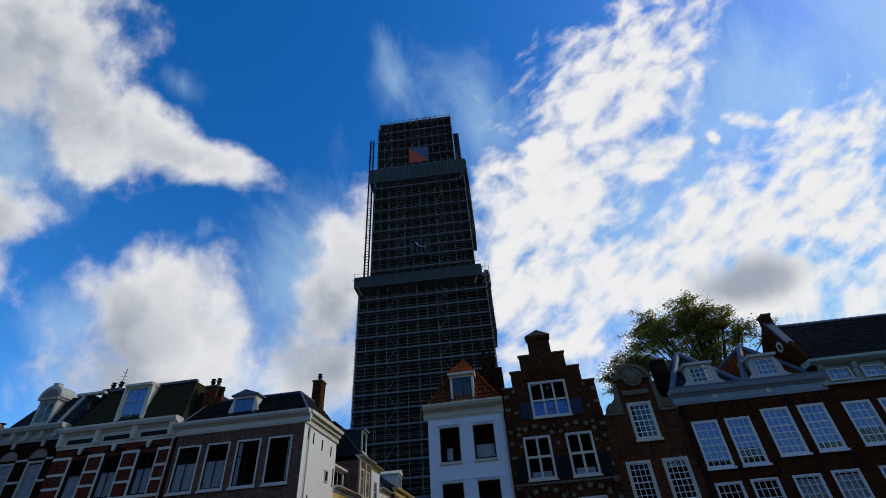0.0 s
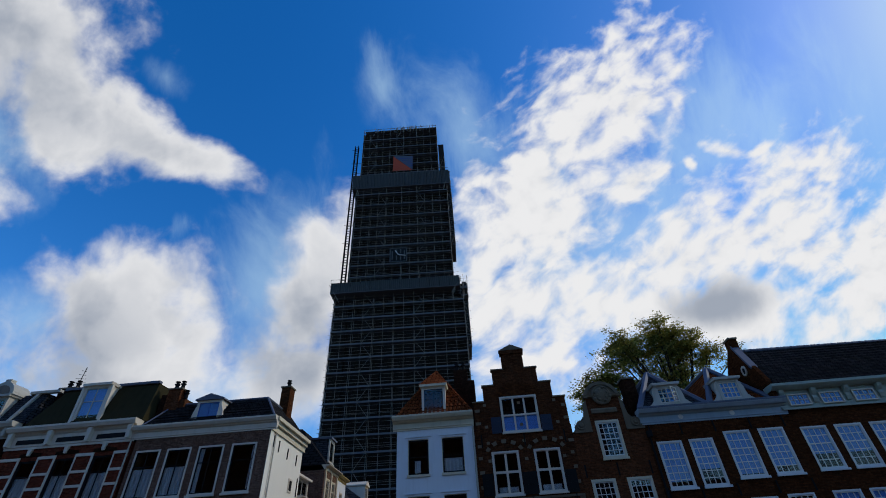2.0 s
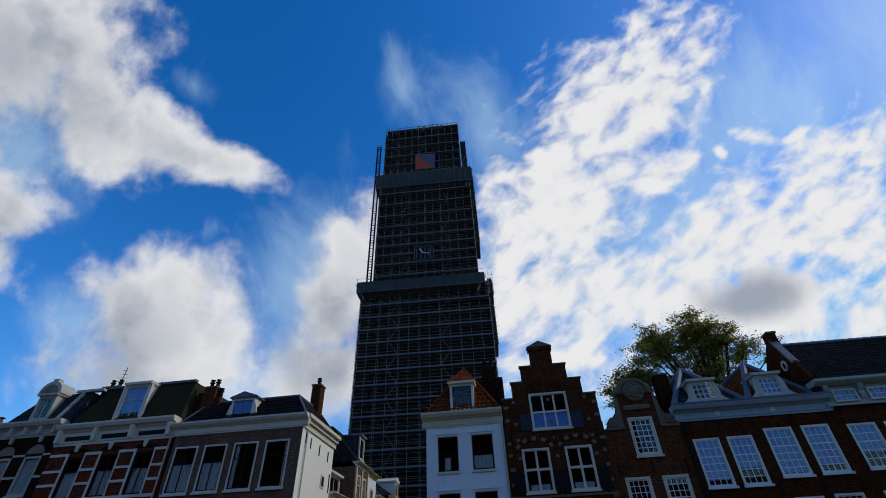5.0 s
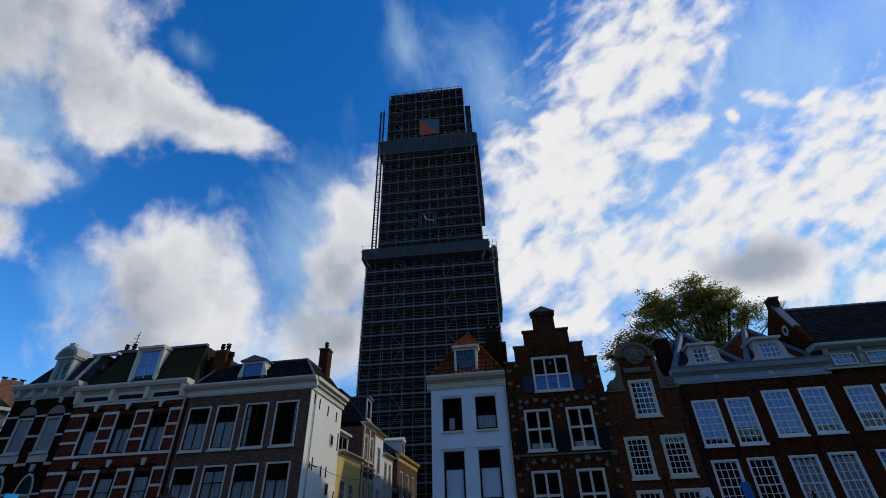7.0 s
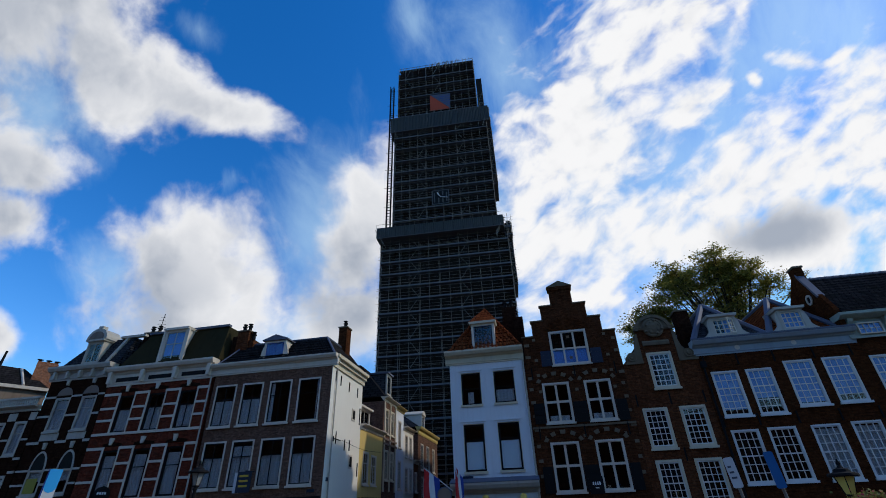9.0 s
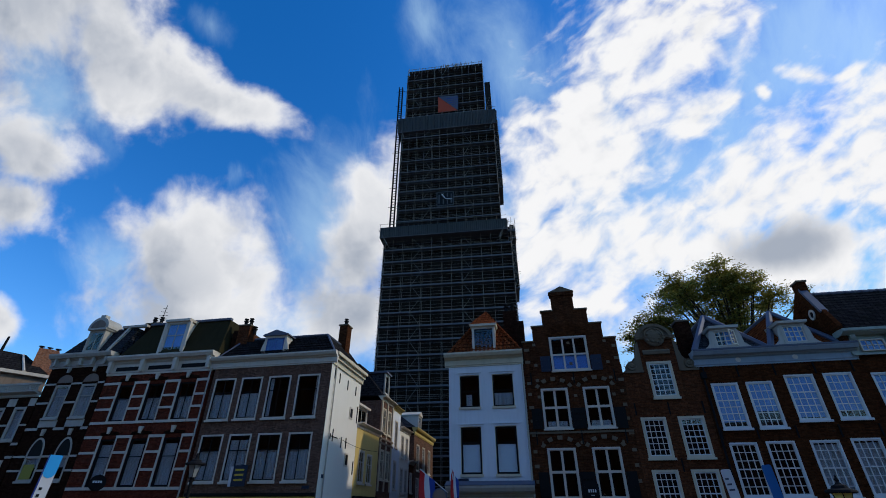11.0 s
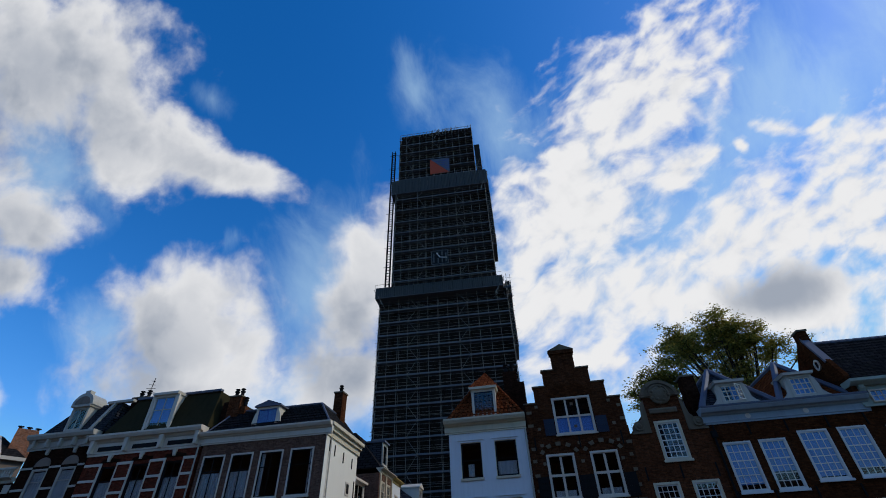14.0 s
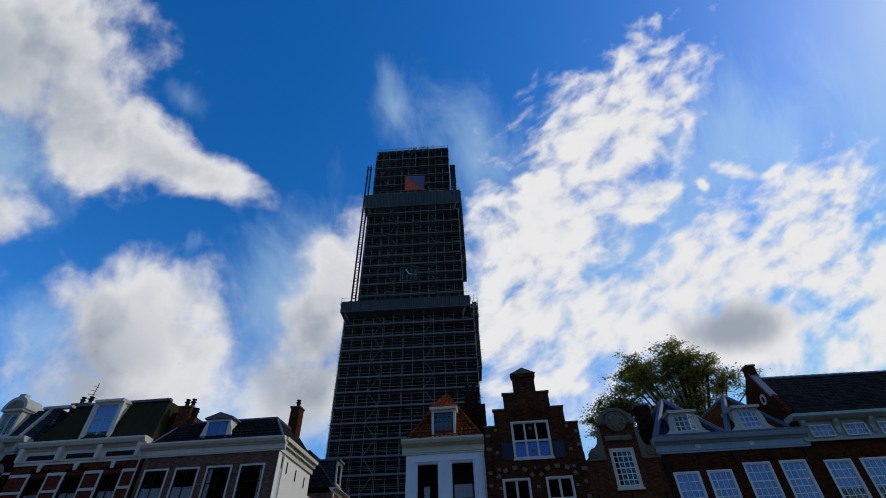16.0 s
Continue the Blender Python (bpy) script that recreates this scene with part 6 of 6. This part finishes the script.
lantern(-31.0, 22.0, 4.72, CLEAR_LAMP, "black street lamp with clear tapered lantern")
lr = lantern(33.9, 18.0, 3.62, LAMP_GLASS, "black street lamp with yellow lantern and flower basket")
x, y = bearing(35.0, 17.7)
basket = thing("flower_basket", pose(x, y, 2.3), "hanging basket of red geraniums on a lamp post", "flower basket")
bm = bmesh.new()
bm_turned(bm, [(0.1, 0), (0.26, 0.12), (0.3, 0.26), (0.28, 0.27)], 10)
part("bowl", bm, IRON, basket)
rnd = random.Random(6)
for name, mat, cnt in (("foliage", LEAF, 260), ("blossom", FLOWER, 45)):
    verts, faces = [], []
    for k in range(cnt):
        c = Vector((rnd.gauss(0, 0.2), rnd.gauss(0, 0.2), 0.36 + abs(rnd.gauss(0, 0.1))))
        u = Vector((rnd.gauss(0, 1), rnd.gauss(0, 1), rnd.gauss(0, 1))).normalized()
        v = u.orthogonal().normalized()
        i = len(verts)
        s = 0.05
        verts += [c - u * s, c + v * s * 0.8, c + u * s, c - v * s * 0.8]
        faces.append((i, i + 1, i + 2, i + 3))
    me = bpy.data.meshes.new(name)
    me.from_pydata([tuple(p) for p in verts], [], faces)
    me.materials.append(mat)
    ob = new(name, me)
    ob.parent = basket


def sign_post(az_, dist, z0, z1, w, mat, label, lean=0.0, lower=None):
    """A flat sign on a grey post."""
    x, y = bearing(az_, dist)
    t = thing("street_sign", pose(x, y, 0, 0, lean, -az_), label, "sign", "street signs")
    bm = bmesh.new()
    bm_tube(bm, (0, 0.05, 0), (0, 0.05, z1 - 0.1), 0.035, 8)
    part("post", bm, STEEL, t)
    bm = bmesh.new()
    c = w * 0.14
    bm_prism(bm, [(-w / 2 + c, z0), (w / 2 - c, z0), (w / 2, z0 + c), (w / 2, z1 - c), (w / 2 - c, z1), (-w / 2 + c, z1), (-w / 2, z1 - c), (-w / 2, z0 + c)], -0.02, 0.01)
    part("plate", bm, mat, t)
    return t


s_w = sign_post(26.6, 14.0, 3.05, 3.72, 0.22, SIGN_WHITE, "white street sign with unreadable lines", -5)
for k in range(3):
    boxes("bar", ZINC, s_w, [(-0.07, 0.05 - 0.02 * k, -0.028, -0.022, 3.25 + 0.12 * k, 3.29 + 0.12 * k)])
s_b = sign_post(29.9, 14.0, 3.0, 3.78, 0.2, MID_BLUE, "blue street sign on a grey post", -4)
x, y = bearing(-43.3, 13.0)
pil = thing("banner_sign", pose(x, y, 0, 0, 2, 43.3), "tall white sign panel with bright blue top", "sign")
boxes("lower_panel", SIGN_WHITE, pil, [(-0.1, 0.1, -0.03, 0.03, 0.0, 3.5)])
bm = bmesh.new()
bm_prism(bm, [(-0.104, 3.5), (-0.07, 3.44), (0.0, 3.41), (0.07, 3.44), (0.104, 3.5), (0.104, 3.84), (-0.104, 3.84)], -0.034, 0.034)
part("blue_top", bm, SIGN_BLUE, pil)
boxes("edge", FLAG_BLUE, pil, [(-0.125, -0.105, -0.03, 0.03, 0.0, 3.84)])
for z in (3.2, 3.08, 3.0):
    boxes("bar", DARK_PAINT, pil, [(-0.06, -0.01, -0.038, -0.031, z, z + 0.05)])
x, y = bearing(-42.7, 13.2)
ring = thing("traffic_sign", pose(x, y, 0, 0, 0, 42.7), "round red-rimmed white traffic sign on a post", "sign", "street signs")
boxes("post", STEEL, ring, [(-0.03, 0.03, 0.0, 0.05, 0.0, 3.0)])
for name, mat, r, d in (("rim", FLAG_RED, 0.12, 0.0), ("face", SIGN_WHITE, 0.09, 0.012)):
    bm = bmesh.new()
    bm_turned(bm, [(r, 0), (r, 0.03 + d)], 24)
    bmesh.ops.transform(bm, matrix=Matrix.Translation((0, 0.0, 2.94)) @ Matrix.Rotation(radians(90), 4, "X"), verts=bm.verts)
    part(name, bm, mat, ring)
x, y = bearing(-4.7, 21.0)
nod = thing("traffic_sign", pose(x, y, 0, 0, 0, 4.7), "round pale grey traffic sign on a grey post", "sign", "street signs")
boxes("post", STEEL, nod, [(-0.03, 0.03, 0.0, 0.05, 0.0, 3.3)])
for name, mat, r, d in (("rim", ZINC, 0.3, 0.0), ("face", BROWN_PAINT, 0.25, 0.012)):
    bm = bmesh.new()
    bm_turned(bm, [(r, 0), (r, 0.03 + d)], 24)
    bmesh.ops.transform(bm, matrix=Matrix.Translation((0, 0.0, 3.27)) @ Matrix.Rotation(radians(90), 4, "X"), verts=bm.verts)
    part(name, bm, mat, nod)
x, y = bearing(-38.8, 36.0)
disc = thing("round_sign", pose(x, y, 4.1, 0, 0, 38.8), "round black projecting sign with pale unreadable bars", "sign")
bm = bmesh.new()
bm_turned(bm, [(0.40, 0), (0.43, 0.03), (0.43, 0.09), (0.40, 0.12)], 24)
bmesh.ops.transform(bm, matrix=Matrix.Rotation(radians(90), 4, "X"), verts=bm.verts)
part("disc", bm, DARK_PAINT, disc)
for k in range(4):
    boxes("bar", SIGN_WHITE, disc, [(-0.24 + 0.12 * k, -0.15 + 0.12 * k, -0.13, -0.121, 0.0, 0.12)])
boxes("arm", IRON, disc, [(-0.03, 0.03, 0.0, 1.9, 0.42, 0.46)])
m = FACADE @ Matrix.Translation((-13.35, -0.45, 0))
brd = thing("shop_sign", m, "dark blue projecting sign with unreadable yellow bars", "sign")
boxes("plate", BLUE_PAINT, brd, [(-0.42, 0.42, -0.45, -0.38, 3.35 + LIFT, 4.4 + LIFT)])
boxes("side_panel", SIGN_WHITE, brd, [(-0.62, -0.425, -0.4, 0.0, 3.35 + LIFT, 4.35 + LIFT)])
for k in range(3):
    boxes("bar", AWNING, brd, [(-0.28, 0.26, -0.458, -0.451, 3.62 + 0.25 * k + LIFT, 3.72 + 0.25 * k + LIFT)])
boxes("arm", IRON, brd, [(-0.03, 0.03, -0.4, 0.44, 4.4 + LIFT, 4.45 + LIFT)])


def flag(x, y, z, lean, turn, wave, label):
    """A hanging flag of three bands on a slanting pole, its base at (x, y, z)."""
    t = thing("flag", pose(x, y, z, 0, 0, turn), label, "flag", "flags")
    tip = Vector((lean, -0.2, 1.1))
    bm = bmesh.new()
    bm_tube(bm, (0, 0, 0), tip, 0.025, 6)
    part("pole", bm, SIGN_WHITE, t)
    for k, (name, mat) in enumerate((("red_band", FLAG_RED), ("white_band", FLAG_WHITE), ("blue_band", FLAG_BLUE))):
        bm = bmesh.new()
        grid = []
        for i in range(9):
            f = i / 8
            row = []
            for j in range(5):
                u = (k + j / 4) / 3
                c = tip * (1 - 0.85 * f * 0.3 * u)
                px = tip.x - (tip.x * u * 0.28 + wave * 0.10 * f * math.sin(3 * f + 5 * u)) + wave * 0.35 * u
                row.append(bm.verts.new((px, tip.y + 0.12 * math.sin(7 * u + 2 * f), tip.z - 1.55 * f - 0.55 * u)))
            grid.append(row)
        for i in range(8):
            for j in range(4):
                bm.faces.new((grid[i][j], grid[i][j + 1], grid[i + 1][j + 1], grid[i + 1][j]))
        part(name, bm, mat, t, smooth=True)
    return t


for s_, lean, wave, label in ((-1.6, -1.45, 1.1, "red, white and blue flag hanging from a slanting pole"), (-1.2, -0.2, 0.9, "red, white and blue flag hanging against the white house")):
    p = FACADE @ Vector((s_, -0.6, 3.5))
    flag(p.x, p.y, p.z, lean, -7, wave, label)
